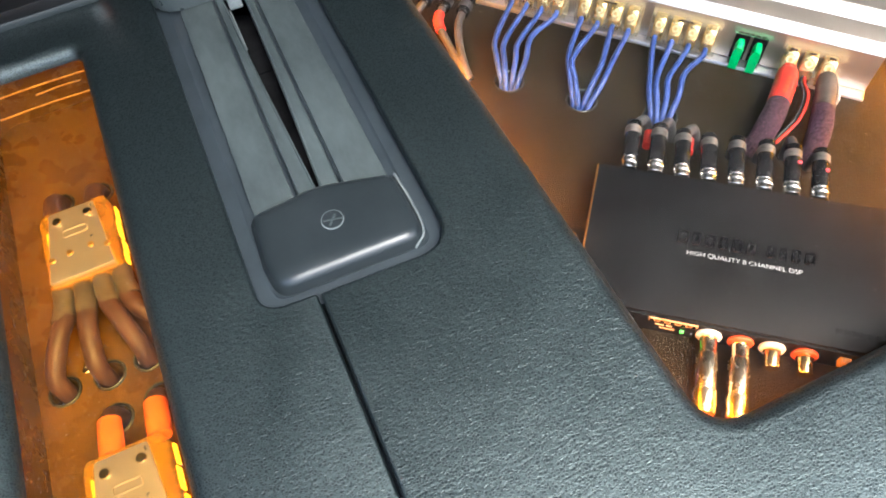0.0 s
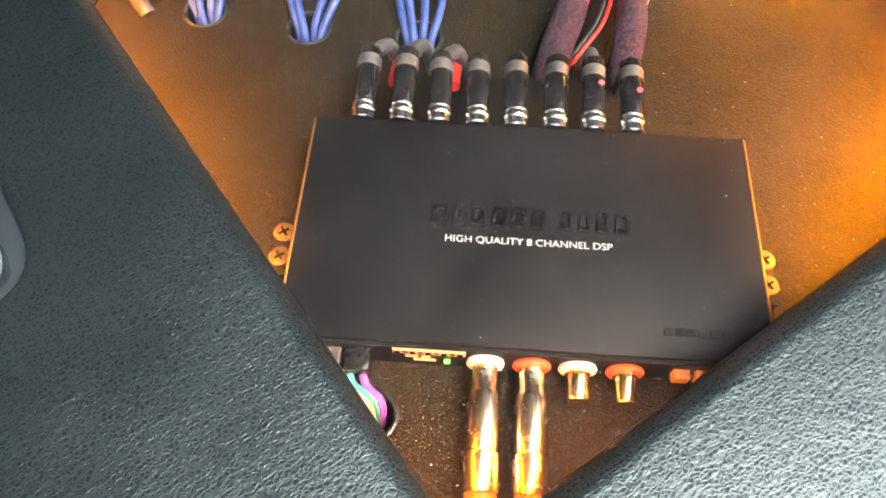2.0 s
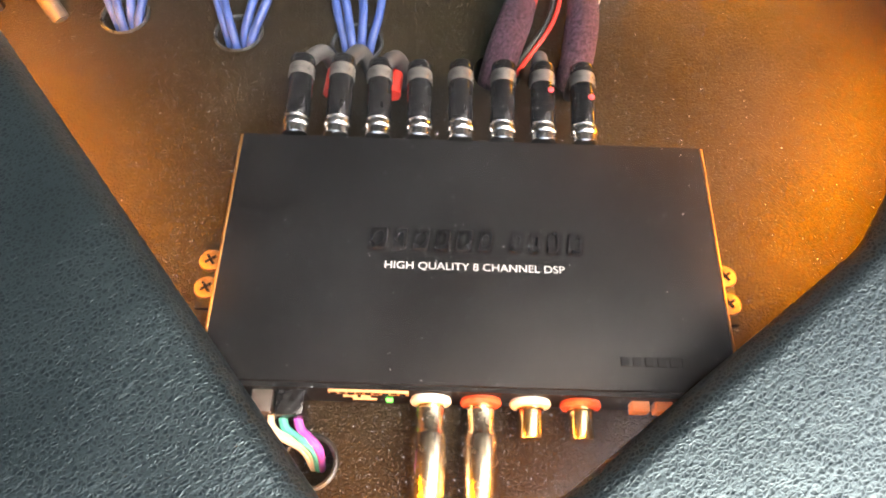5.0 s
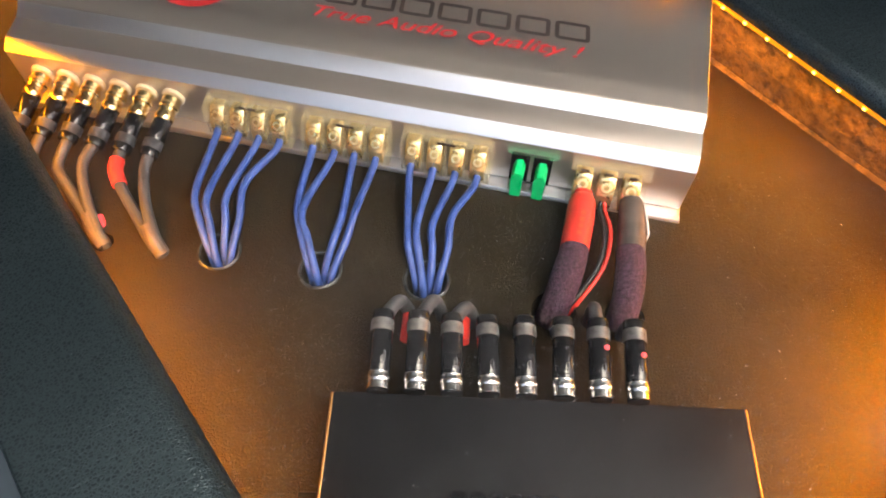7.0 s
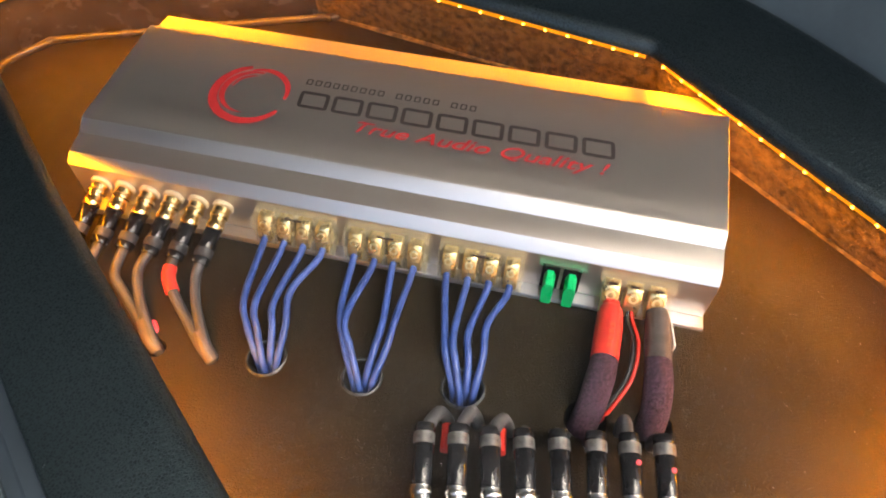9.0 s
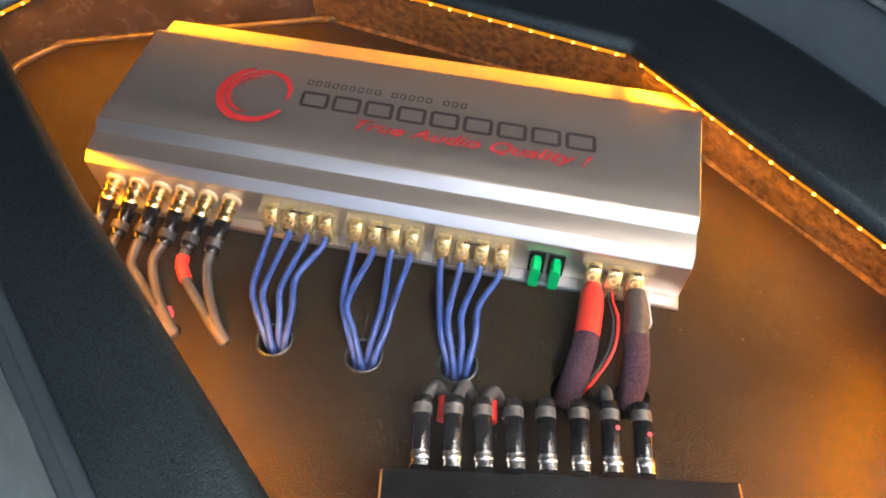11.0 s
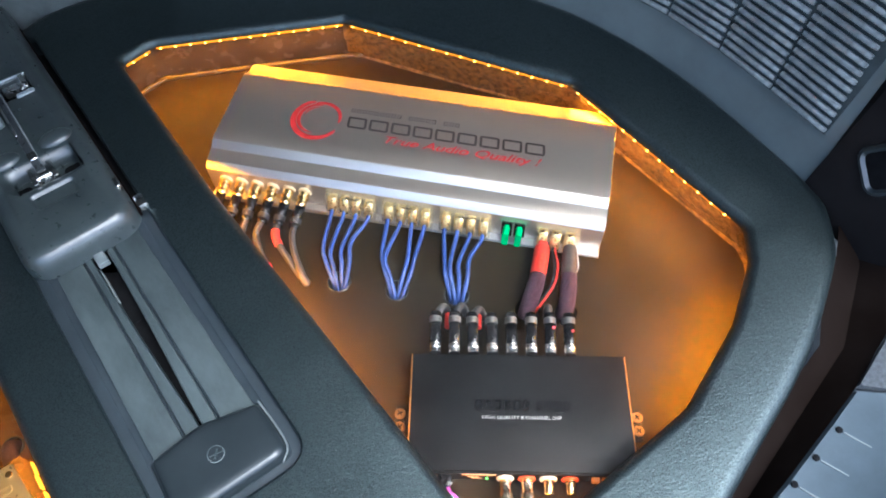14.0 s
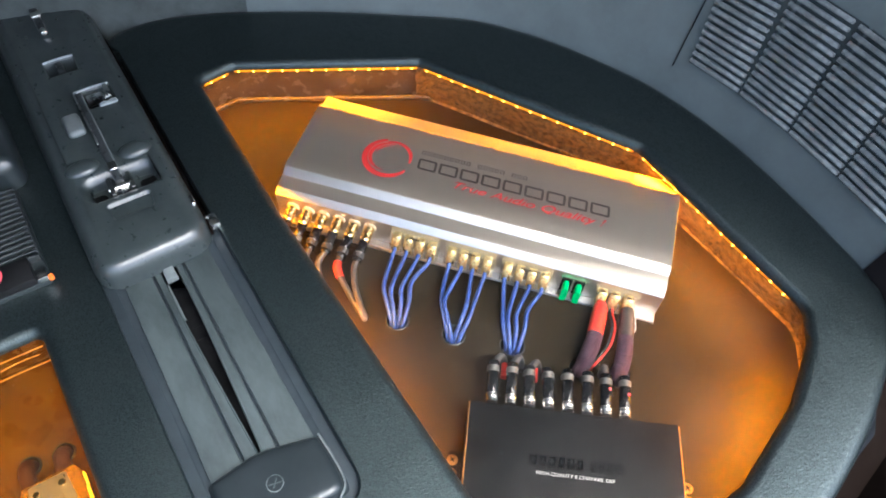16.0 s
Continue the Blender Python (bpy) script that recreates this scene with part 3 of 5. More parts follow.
HOLES_2 = [(SN(-0.063, -0.4235), 0.0085), (SN(-0.062, -0.397), 0.0085), (SN(-0.063, -0.3735), 0.008), (SN(-0.033, -0.398), 0.0085), (SN(-0.035, -0.372), 0.0085), (SN(-0.203, -0.4055), 0.008), (SN(-0.2004, -0.379), 0.008)]
single("floor_well_left", well_floor(offset(WINDOW_2, 0.02), HOLES_2, lambda p: -0.052), TAN_VINYL, "tan brown vinyl floor of the fuse holder well", "floor", kind="structure")
walls = bmesh.new()
strip(walls, [(offset(WINDOW_2, 0.007), -0.0122), (offset(WINDOW_2, 0.008), -0.03), (offset(WINDOW_2, 0.008), -0.0525)])
single("wall_well_left", walls, TAN_VINYL, "tan brown vinyl lining round the fuse holder well", "wall", kind="structure")


random.seed(11)
fib = bmesh.new()
for (x0, y0), (x1, y1), count in (((0.199, 0.129), (0.067, 0.293), 320), ((0.060, 0.298), (-0.18, 0.391), 220), ((0.182, 0.0225), (0.2055, 0.080), 40)):
    a, b = Vector((x0, y0, 0)), Vector((x1, y1, 0))
    way = (b - a).normalized()
    out = Vector((way.y, -way.x, 0))
    for k in range(count):
        p = a + (b - a) * random.random()
        d = random.random()
        p = p + out * (0.0065 + 0.011 * d)
        p.z = -0.018 - (0.032 + 0.041 * p.y) * d
        q = p + way * random.gauss(0, 0.004) - out * random.uniform(0.0005, 0.003) + Vector((0, 0, random.gauss(0, 0.004)))
        m = (p + q) / 2 - out * random.uniform(0, 0.0015) + Vector((0, 0, random.gauss(0, 0.0015)))
        tube([p, m, q], 0.00011, 3, 3, bm=fib)
single("felt_fibres", fib, FIBRE, "loose golden fibres on the felt lining", "felt fibres", kind="stuff")


# ---- amber light strips under the window edges ----
def led_strip(p, q, watts, pitch=0.0165, out=0.0035, z=-0.0140, down=0.75, spread=180):
    p, q = Vector(p), Vector(q)
    way = (q - p).normalized()
    nrm = Vector((-way.y, way.x))  # points into the well
    th = thing("led_strip", "amber light reflection drawn as a glowing block strip under the window edge", "light strip", group="amber light strips")
    a, b = p - nrm * out, q - nrm * out
    length = (b - a).length
    m = Matrix.Translation((a.x, a.y, z)) @ Matrix(((way.x, nrm.x, 0, 0), (way.y, nrm.y, 0, 0), (0, 0, 1, 0), (0, 0, 0, 1)))
    part("tape", box(0.002, length - 0.002, -0.0012, 0.0, -0.0012, 0.0012, m=m), LED_TAPE, th)
    chip = None
    k = pitch / 2
    while k < length - 0.003:
        at = m @ Matrix.Translation((k, 0.0006, 0))
        if chip is None:
            chip = part("led", box(-0.0009, 0.0009, -0.0004, 0.0005, -0.0006, 0.0006, r=0.0002, seg=1), LED_DOT, th, at=at)
        else:
            c = new("led", chip.data)
            c.parent, c.matrix_basis = th, at
        k += pitch
    lamp = new("led_lamp", bpy.data.lights.new("led_lamp", "AREA"))
    lamp.data.shape, lamp.data.size, lamp.data.size_y = "RECTANGLE", length * 0.96, 0.003
    lamp.data.energy, lamp.data.color = watts * length, AMBER
    lamp.data.spread = radians(spread)
    mid = (a + b) / 2 + nrm * 0.003
    eye = Vector((mid.x, mid.y, z))
    aim = eye + Vector((nrm.x * 0.55, nrm.y * 0.55, -down))
    zax = (eye - aim).normalized()
    xax = Vector((way.x, way.y, 0))
    yax = zax.cross(xax)
    lamp.matrix_world = Matrix.Translation(eye) @ Matrix((xax, yax, zax)).transposed().to_4x4()
    return th


LED_W = 0.46  # watts a metre
for p, q, k, down, spread in [((-0.1845, 0.3930), (-0.3935, 0.3520), 1.5, 1.3, 150), ((-0.3935, 0.3500), (-0.4165, 0.3240), 1.5, 1.3, 150), ((0.062, 0.2975), (-0.182, 0.3920), 0.34, 0.9, 170),
                              ((0.199, 0.129), (0.067, 0.293), 1.8, 1.1, 150), ((0.180, 0.0225), (0.2035, 0.080), 3.1, 1.1, 150), ((-0.2400, 0.0915), (-0.1100, -0.0685), 1.0, 2.0, 120),
                              ((-0.4165, 0.3110), (-0.2450, 0.0975), 0.45, 1.6, 120), ((0.130, -0.048), (0.178, 0.018), 2.7, 1.4, 140), ((-0.0535, -0.1300), (-0.0255, -0.1620), 0.5, 0.9, 170), ((-0.008, -0.159), (0.045, -0.117), 0.5, 0.9, 170)]:
    led_strip(p, q, LED_W * k, down=down, spread=spread)
for p, q in [(SN(-0.02, -0.3562), SN(-0.275, -0.3562)), (SN(-0.27, -0.4308), SN(-0.03, -0.4308)), (SN(0.13, -0.3562), SN(0.0, -0.3562)), (SN(0.0, -0.4308), SN(0.13, -0.4308))]:
    led_strip(p, q, LED_W * 0.052, out=0.0062)


# ---- the signal processor ----
def knurled(r, z0, z1, around=36, high=5):
    """A ring with a diamond relief on its outside."""
    bm = lathe([(r * 0.93, z0 - 0.0002), (r, z0)] + [(r, z0 + (z1 - z0) * (k + 0.5) / high) for k in range(high)] + [(r, z1), (r * 0.93, z1 + 0.0002)], around)
    bm.verts.ensure_lookup_table()
    for row in range(2, high + 2):
        for k in range(around):
            v = bm.verts[row * around + k]
            f = 1.045 if (row + k) % 2 else 0.945
            v.co.x, v.co.y = v.co.x * f, v.co.y * f
    return bm


def rca_plug(name, label, barrel, collar, ring, group, long=0.0):
    """A cable plug that points along local z from its jack."""
    th = thing(name, label, "audio plug", group=group)
    part("collar", lathe([(0.0046, 0), (0.0053, 0.0006), (0.0053, 0.0040), (0.0058, 0.0046), (0.0059, 0.0056), (0.0058, 0.0068), (0.0051, 0.0074), (0.0051, 0.0080), (0.0050, 0.0082 + long * 0.1), (0.0050, 0.0082 + long * 0.3), (0.0055, 0.0083 + long * 0.4), (0.0055, 0.0083 + long * 0.9), (0.0050, 0.0084 + long)], 24), collar, th)
    part("barrel", lathe([(0.0048, 0.0080 + long), (0.0052, 0.0086 + long), (0.0052, 0.0285), (0.0049, 0.0292)], 24), barrel, th)
    part("grip_ring", knurled(0.0053, 0.0286, 0.0342), ring, th)
    part("end_cap", lathe([(0.0050, 0.0338), (0.0052, 0.0342), (0.0052, 0.0384), (0.0050, 0.0388), (0.0034, 0.0389)], 24), barrel, th)
    return th


ZT = -0.0325  # top of the processor
dsp = thing("signal_processor", "flat matt black signal processor box screwed to the vinyl floor", "signal processor", at=Matrix.Translation((0, 0, ZT)))
part("case", box(-0.0895, 0.0895, -0.0985, 0.0, -0.0255, -0.0012, r=0.0012), BOX, dsp)
part("lid", box(-0.0903, 0.0903, -0.0985, 0.0006, -0.0016, 0.0, r=0.0006, seg=2), BOX, dsp)
for sx in (-1, 1):
    part("side_plate", box(sx * 0.0903 - 0.0005, sx * 0.0903 + 0.0005, -0.097, 0.0, -0.0255, -0.0003), BOX, dsp)
    # amber LED light along the lid edge, drawn as a copper tube
    part("edge_trim", tube([(sx * 0.0906, -0.0975, -0.0006), (sx * 0.0906, 0.0, -0.0006)], 0.0007, 8), COPPER, dsp, "thin copper line for the amber light on the edge")
    tab = part("mounting_tab", box(sx * 0.096 - 0.0075, sx * 0.096 + 0.0075, -0.0665, -0.0385, -0.0225, -0.0195, r=0.001), BOX, dsp)
    for yy in (-0.0465, -0.058):
        screw = lathe([(0.0047, -0.0015), (0.0047, 0.0004), (0.0044, 0.0010), (0.0024, 0.0014), (0.0010, 0.0014)], 24, m=Matrix.Translation((sx * 0.1, yy, -0.0195)))
        s = part("screw", screw, FASTENER, tab, "brass cross-head screw")
        bm = box(-0.0024, 0.0024, -0.0005, 0.0005, 0, 0.0004, m=Matrix.Translation((sx * 0.1, yy, -0.0181)) @ pose(0, 0, 0, 0, 0, 35))
        box(-0.0005, 0.0005, -0.0024, 0.0024, 0, 0.00045, m=Matrix.Translation((sx * 0.1, yy, -0.0181)) @ pose(0, 0, 0, 0, 0, 35), bm=bm)
        part("cross_slot", bm, DARK, tab)
# embossed mark: a row of slanted blocks
x = -0.0385
for w in (0.0088, 0.0072, 0.0080, 0.0074, 0.0082, 0.0072, 0.0, 0.0070, 0.0066, 0.0072, 0.0082):
    if w:
        loop = rounded([(x, -0.0492), (x + w - 0.0014, -0.0492), (x + w, -0.0396), (x + 0.0014, -0.0396)], 0.0020, 4)
        bm = bmesh.new()
        inner = offset(loop, -0.0024)
        rr = strip(bm, [(loop, 0.0), (offset(loop, -0.0007), 0.0014), (offset(inner, 0.0006), 0.0014), (inner, 0.0001)])
        part("emblem_block", bm, BLACK, dsp)
    x += w + 0.0001 if w else 0.004
part("caption", letters("HIGH QUALITY 8 CHANNEL DSP", 0.0648, 0.0034, bold=0.0, thick=0.0002), WHITE_INK, dsp, "white printed caption", at=Matrix.Translation((-0.0311, -0.0568, 0)))
for k in range(6):
    part("model_mark", box(0.051 + k * 0.0042, 0.0540 + k * 0.0042, -0.0900, -0.0868, 0.0, 0.0004, r=0.0001, seg=1), BOX, dsp)
# front edge: sockets, label, connector
front = part("front_panel", box(-0.088, 0.088, -0.1, -0.0983, -0.0245, -0.002), BOX, dsp)
lab = part("label", box(-0.0475, -0.0205, -0.1008, -0.0998, -0.0062, -0.0028), LABEL, front, "copper coloured printed label")
for k in range(9):
    part("label_mark", box(-0.0468 + k * 0.0029, -0.0447 + k * 0.0029, -0.1011, -0.1006, -0.0055 + 0.001 * (k % 2), -0.0037), DARK, front)
for k, w in enumerate((0.007, 0.012, 0.005)):
    part("print_mark", box(-0.043 + k * 0.003, -0.043 + k * 0.003 + w * 0.7, -0.1008, -0.0999, -0.0100 - 0.0035 * (k % 2), -0.0095 - 0.0035 * (k % 2)), LABEL, front)
part("indicator", box(-0.0285, -0.0262, -0.1012, -0.0998, -0.0145, -0.0125, r=0.0003), LED_GREEN, front, "lit green indicator light")
JACKS = ((-0.0130, WHITE_PL), (0.0042, RED_PL), (0.0212, WHITE_PL), (0.0385, RED_PL))
for jx, ring in JACKS:
    part("socket_ring", lathe([(0.0052, 0), (0.0068, 0.0004), (0.0072, 0.0016), (0.0066, 0.0026), (0.005, 0.0028)], 28, m=along((jx, -0.0998, -0.0105), (jx, -0.2, -0.0105))), ring, front)
    sock = lathe([(0.0047, 0.002), (0.0047, 0.0035), (0.0041, 0.004), (0.0041, 0.0128), (0.0037, 0.0134)], 24, m=along((jx, -0.0998, -0.0105), (jx, -0.2, -0.0105)))
    part("socket", sock, GOLD, front, "gold plated audio socket")
for k in range(2):
    part("dip_switch", box(0.0555 + k * 0.008, 0.0615 + k * 0.008, -0.1035, -0.0995, -0.0125, -0.0065, r=0.0004), LABEL, front)
part("socket_block", box(-0.0735, -0.0665, -0.1075, -0.0985, -0.018, -0.006, r=0.0006), SHRINK, front)
part("socket_block", box(-0.0650, -0.0555, -0.1085, -0.0985, -0.018, -0.005, r=0.0006), BLACK, front)

for k, jx in enumerate((-0.0130, 0.0042)):
    th = thing("gold_plug", "long gold barrel audio plug in a processor socket", "audio plug", group="gold plugs", at=along((jx, -0.1035, ZT - 0.0105), (jx + 0.0005, -0.2, ZT - 0.013)))
    part("sleeve", lathe([(0.0044, 0), (0.0049, 0.0006), (0.0049, 0.0078), (0.0053, 0.0084), (0.0058, 0.0096), (0.0058, 0.0290), (0.0055, 0.0300)], 28), PALE_GOLD, th)
    part("grip", lathe([(0.0058, 0.0300), (0.0066, 0.0306), (0.0066, 0.043), (0.0062, 0.0440), (0.0045, 0.0444)], 10), PALE_GOLD, th, "faceted gold grip")
    part("boot", lathe([(0.0052, 0.0440), (0.0056, 0.0445), (0.0056, 0.058), (0.004, 0.066)], 20), ORANGE_W, th, "orange cable boot")

plug = rca_plug("rca_plug", "black barrel audio plug with a knurled ring and chrome collar", BLACK, CHROME, KNURL, "plugs behind the processor")
XS = [-0.0715 + 0.01676 * k for k in range(8)]
plug.matrix_basis = along((XS[0], 0.0035, -0.0385), (XS[0] - 0.002, 0.2, -0.028))
plugs = [plug] + [copy_thing(plug, along((px, 0.0035, -0.0385), (px + 0.006 * random.uniform(-1, 1), 0.2, -0.031 + random.uniform(-0.008, 0.008)))) for px in XS[1:]]
for k, (dx, dy) in enumerate(((0.011, 0.010), (0.010, 0.012), (0.0095, 0.006), (0.0, 0.006), (0.0, 0.006), (0.001, 0.006), (0.001, 0.011), (0.0, 0.005))):
    px = XS[k]
    fz = floor_z((0, 0.06))
    if dx > 0.005 or dy > 0.01:
        line = [(px, 0.0370, -0.0380), (px + dx * 0.15, 0.0425, -0.0375), (px + dx * 0.6, 0.0455 + dy * 0.55, -0.0415), (px + dx, 0.0450 + dy * 0.6, fz + 0.004), (px + dx, 0.0445 + dy * 0.5, fz - 0.006)]
    else:
        line = [(px, 0.0370, -0.0395), (px, 0.0405, -0.0402), (px + dx, 0.0435, -0.0440), (px + dx, 0.0445, fz + 0.004), (px + dx, 0.0445, fz - 0.006)]
    single("audio_cable", tube(line, [0.0034, 0.0034, 0.0033, 0.0033], 14), GREY_W, "grey audio cable bending down behind its plug", "cable", group="grey audio cables")
for px, py in ((0.0375, 0.027), (0.0540, 0.024)):
    single("marker_dot", lathe([(0.0013, 0), (0.0013, 0.0004), (0.0008, 0.0007)], 16, m=along((px - 0.0052, py, -0.0325), (px - 0.004, py, 0.1))), PAINT_RED, "small pink red marker dot on a plug barrel", "marker")
for px in (-0.0610, -0.0335):
    single("heat_shrink", tube([(px, 0.033, -0.047), (px + 0.0005, 0.047, -0.049)], 0.0031, 12), RED_W, "short red heat shrink sleeve on a cable", "sleeve")

# loom of thin wires at the processor's power socket
for k, (mat, wx) in enumerate(((CREAM_W, -0.071), (CREAM_W, -0.0675), (TEAL_W, -0.0635), (VIOLET_W, -0.0585))):
    single("loom_wire", tube([(wx, -0.1070, ZT - 0.012), (wx + 0.002, -0.112, ZT - 0.013), (-0.0565 + 0.002 * k, -0.1175, -0.047), (-0.0545 + 0.001 * k, -0.121, -0.066)], 0.0012 if k < 2 else 0.0016, 8), mat,
           ("violet", "teal", "cream", "cream")[3 - k] + " thin wire from the processor socket into the floor", "wire", group="loom wires")


def grommet(c, r, zf, label="black ring round a cable hole in the floor"):
    bm = lathe([(r - 0.0004, -0.003), (r - 0.0004, 0.0006), (r + 0.0004, 0.0012), (r + 0.0012, 0.0008), (r + 0.0016, -0.001)], 32)
    for f in [f for f in bm.faces if len(f.verts) > 4]:
        bm.faces.remove(f)
    return single("grommet", bm, STEEL, label, "grommet", group="grommets", at=Matrix.Translation((c[0], c[1], zf)))


for key in "abch":
    c, r = HOLES[key]
    grommet(c, r, floor_z(c))

# ---- the amplifier ----
AMP = Matrix.Translation((-0.303, 0.224, 0)) @ pose(0, 0, 0, 0, 0, math.degrees(math.atan2(-0.179, 0.984)))
amp = thing("car_amplifier", "long brushed aluminium car amplifier with stepped top edges", "amplifier", at=AMP)
AL = 0.400


def extruded(profile, u0, u1, ease=0.0):
    bm = bmesh.new()
    a = [bm.verts.new((u0, v, z)) for v, z in profile]
    b = [bm.verts.new((u1, v, z)) for v, z in profile]
    n = len(profile)
    for k in range(n):
        bm.faces.new((a[k], a[(k + 1) % n], b[(k + 1) % n], b[k]))
    bm.faces.new(a[::-1])
    bm.faces.new(b)
    if ease:
        bmesh.ops.bevel(bm, geom=[e for e in bm.edges], offset=ease, segments=1, affect="EDGES", profile=0.5)
    return bm


part("heatsink", extruded([(-0.0275, -0.0595), (-0.0275, -0.0268), (-0.0272, -0.0262), (-0.0215, -0.0212), (-0.0065, -0.0192), (-0.0005, -0.0136), (0.002, -0.0125), (0.0935, -0.0125), (0.096, -0.0136),
                           (0.102, -0.0192), (0.117, -0.0212), (0.1227, -0.0262), (0.1230, -0.0268), (0.1230, -0.0595)], 0.0, AL, 0.0003), ALU, amp)
part("edge_band", extruded([(-0.0279, -0.0268), (-0.0275, -0.0262), (-0.0215, -0.0208), (-0.0212, -0.0214), (-0.0265, -0.0268)], 0.0006, AL - 0.0006), ALU_EDGE, amp, "bright polished bevel")
part("edge_band", extruded([(-0.0068, -0.0191), (-0.0008, -0.0132), (0.0002, -0.0126), (0.0004, -0.0132), (-0.0060, -0.0197)], 0.0006, AL - 0.0006), ALU_EDGE, amp, "bright polished bevel")
part("base_plate", extruded([(-0.0365, -0.0675), (-0.0365, -0.0605), (-0.0355, -0.0592), (-0.0330, -0.0592), (-0.0322, -0.0600), (-0.026, -0.0600), (0.1215, -0.0600), (0.13, -0.0600), (0.13, -0.0760), (0.10, -0.0760)], 0.0008, AL + 0.0005), ALU_EDGE, amp, "bright folded base lip")
# round mark and writing on the top
TOPZ = -0.0125
at = Matrix.Translation((0.0985, 0.0455, TOPZ + 0.0005))
for r0, r1, a0, a1 in ((lambda t: 0.0232 - 0.0004 * t, lambda t: 0.0234 + 0.0056 * math.sin(math.pi * (0.10 + 0.84 * t)) ** 0.6, 112, 330),
                       (lambda t: 0.0185, lambda t: 0.0180 + 0.0044 * math.sin(math.pi * (0.12 + 0.8 * t)), 88, 268),
                       (lambda t: 0.0208, lambda t: 0.0218 + 0.0030 * math.sin(math.pi * (0.12 + 0.8 * t)), -4, 112),
                       (lambda t: 0.0155, lambda t: 0.0155 + 0.0018 * math.sin(math.pi * (0.1 + 0.8 * t)), 100, 170)):
    part("emblem_arc", arc_band(r0, r1, a0, a1, 0.0), RED_INK, amp, "red printed arc", at=at)


def outline_block(w, h, t, r=0.0, lean=0.18):
    """A slanted frame with rounded corners."""
    bm = bmesh.new()
    loop = rounded([(0, 0), (w, 0), (w, h), (0, h)], r, 4)
    inner = rounded([(t, t), (w - t, t), (w - t, h - t), (t, h - t)], max(r - t, 0.0002), 4)
    strip(bm, [(loop, 0.0002), (inner, 0.0002)])
    for v in bm.verts:
        v.co.x += v.co.y * lean
    return bm


w, gap, h, tk = 0.0202, 0.0027, 0.0150, 0.0025
for k in range(9):
    part("brand_block", outline_block(w, h, tk, 0.0030, -0.10), BLACK_INK, amp, at=Matrix.Translation((0.1300 + k * (w + gap), 0.0400, TOPZ + 0.0001)))
for k in range(19):
    if k not in (9, 15):
        part("model_mark", outline_block(0.0042, 0.0052, 0.0009, 0.0006, 0.0), BLACK_INK, amp, at=Matrix.Translation((0.1290 + k * 0.0061, 0.0612, TOPZ + 0.0001)))
part("slogan", letters("True Audio Quality !", 0.158, 0.0125, bold=0.008, shear=0.32, thick=0.0007), RED_INK, amp, "red printed slogan", at=Matrix.Translation((0.173, 0.0235, TOPZ)))

# speaker terminals
def terminal(uu, w, parent, z0=-0.0500, z1=-0.0335):
    """A gold clamp with a slanted face and a socket screw in it."""
    prof = [(-0.0285, z0), (-0.0405, z0), (-0.0405, z1 - 0.0085), (-0.0345, z1), (-0.0285, z1)]
    clamp = part("terminal", extruded(prof, uu - w, uu + w, 0.0005), CLAMP, parent, "gold plated clamp")
    mid = Vector((uu, -0.0375, z1 - 0.00425))
    part("screw_seat", lathe([(w * 0.86, -0.001), (w * 0.86, 0.0003), (w * 0.72, 0.0004)], 20, m=along(mid, mid + Vector((0, -0.0085, 0.006)))), SOCKET, parent)
    part("terminal_screw", lathe([(w * 0.72, -0.001), (w * 0.72, 0.0007), (w * 0.62, 0.0012), (w * 0.36, 0.0012), (w * 0.2, 0.00122), (0.0002, 0.00122)], 20, m=along(mid, mid + Vector((0, -0.0085, 0.006)))), CLAMP, parent)
    part("screw_socket", lathe([(w * 0.34, 0.0002), (w * 0.34, 0.0013), (w * 0.26, 0.00135)], 12, m=along(mid, mid + Vector((0, -0.0085, 0.006)))), SOCKET, parent)


for base_u in (0.1332, 0.1909, 0.2488):
    blk = part("terminal_block", box(base_u - 0.0070, base_u + 0.0440, -0.0395, -0.0274, -0.0535, -0.0440, r=0.0006), CLEAR, amp, "clear plastic terminal block")
    part("cover_strip", box(base_u - 0.0070, base_u + 0.0440, -0.0335, -0.0272, -0.0340, -0.0300, r=0.0005), CLEAR, amp)
    for k in range(4):
        terminal(base_u + 0.0123 * k, 0.0041, blk)
    for k in range(5):
        part("divider", box(base_u - 0.0065 + 0.0123 * k, base_u - 0.0057 + 0.0123 * k, -0.0400, -0.0274, -0.0520, -0.0310), CLEAR, blk)
    part("print_bar", box(base_u + 0.0135, base_u + 0.0235, -0.0342, -0.0335, -0.0328, -0.0316), BLACK_INK, blk)
# fuses
for uu in (0.3080, 0.3205):
    holder = part("fuse_slot", box(uu - 0.0052, uu + 0.0052, -0.0290, -0.0270, -0.0580, -0.0355), DARK, amp)
    prof = rounded([(-0.0030, -0.0590), (0.0030, -0.0590), (0.0034, -0.0440), (0.0018, -0.0390), (-0.0018, -0.0390), (-0.0034, -0.0440)], 0.0008, 2)
    bm = bmesh.new()
    front = [bm.verts.new((uu + p.x, -0.0395, p.y)) for p in prof]
    back = [bm.verts.new((uu + p.x, -0.0285, p.y)) for p in prof]
    for k in range(len(prof)):
        bm.faces.new((front[k], front[(k + 1) % len(prof)], back[(k + 1) % len(prof)], back[k]))
    bm.faces.new(front[::-1])
    bm.faces.new(back)
    part("fuse", bm, GREEN_PL, amp, "green blade fuse")
for k in range(5):
    part("print_bar", box(0.3045 + k * 0.004, 0.3075 + k * 0.004, -0.0306, -0.0301, -0.0332, -0.0318), BLACK_INK, amp)
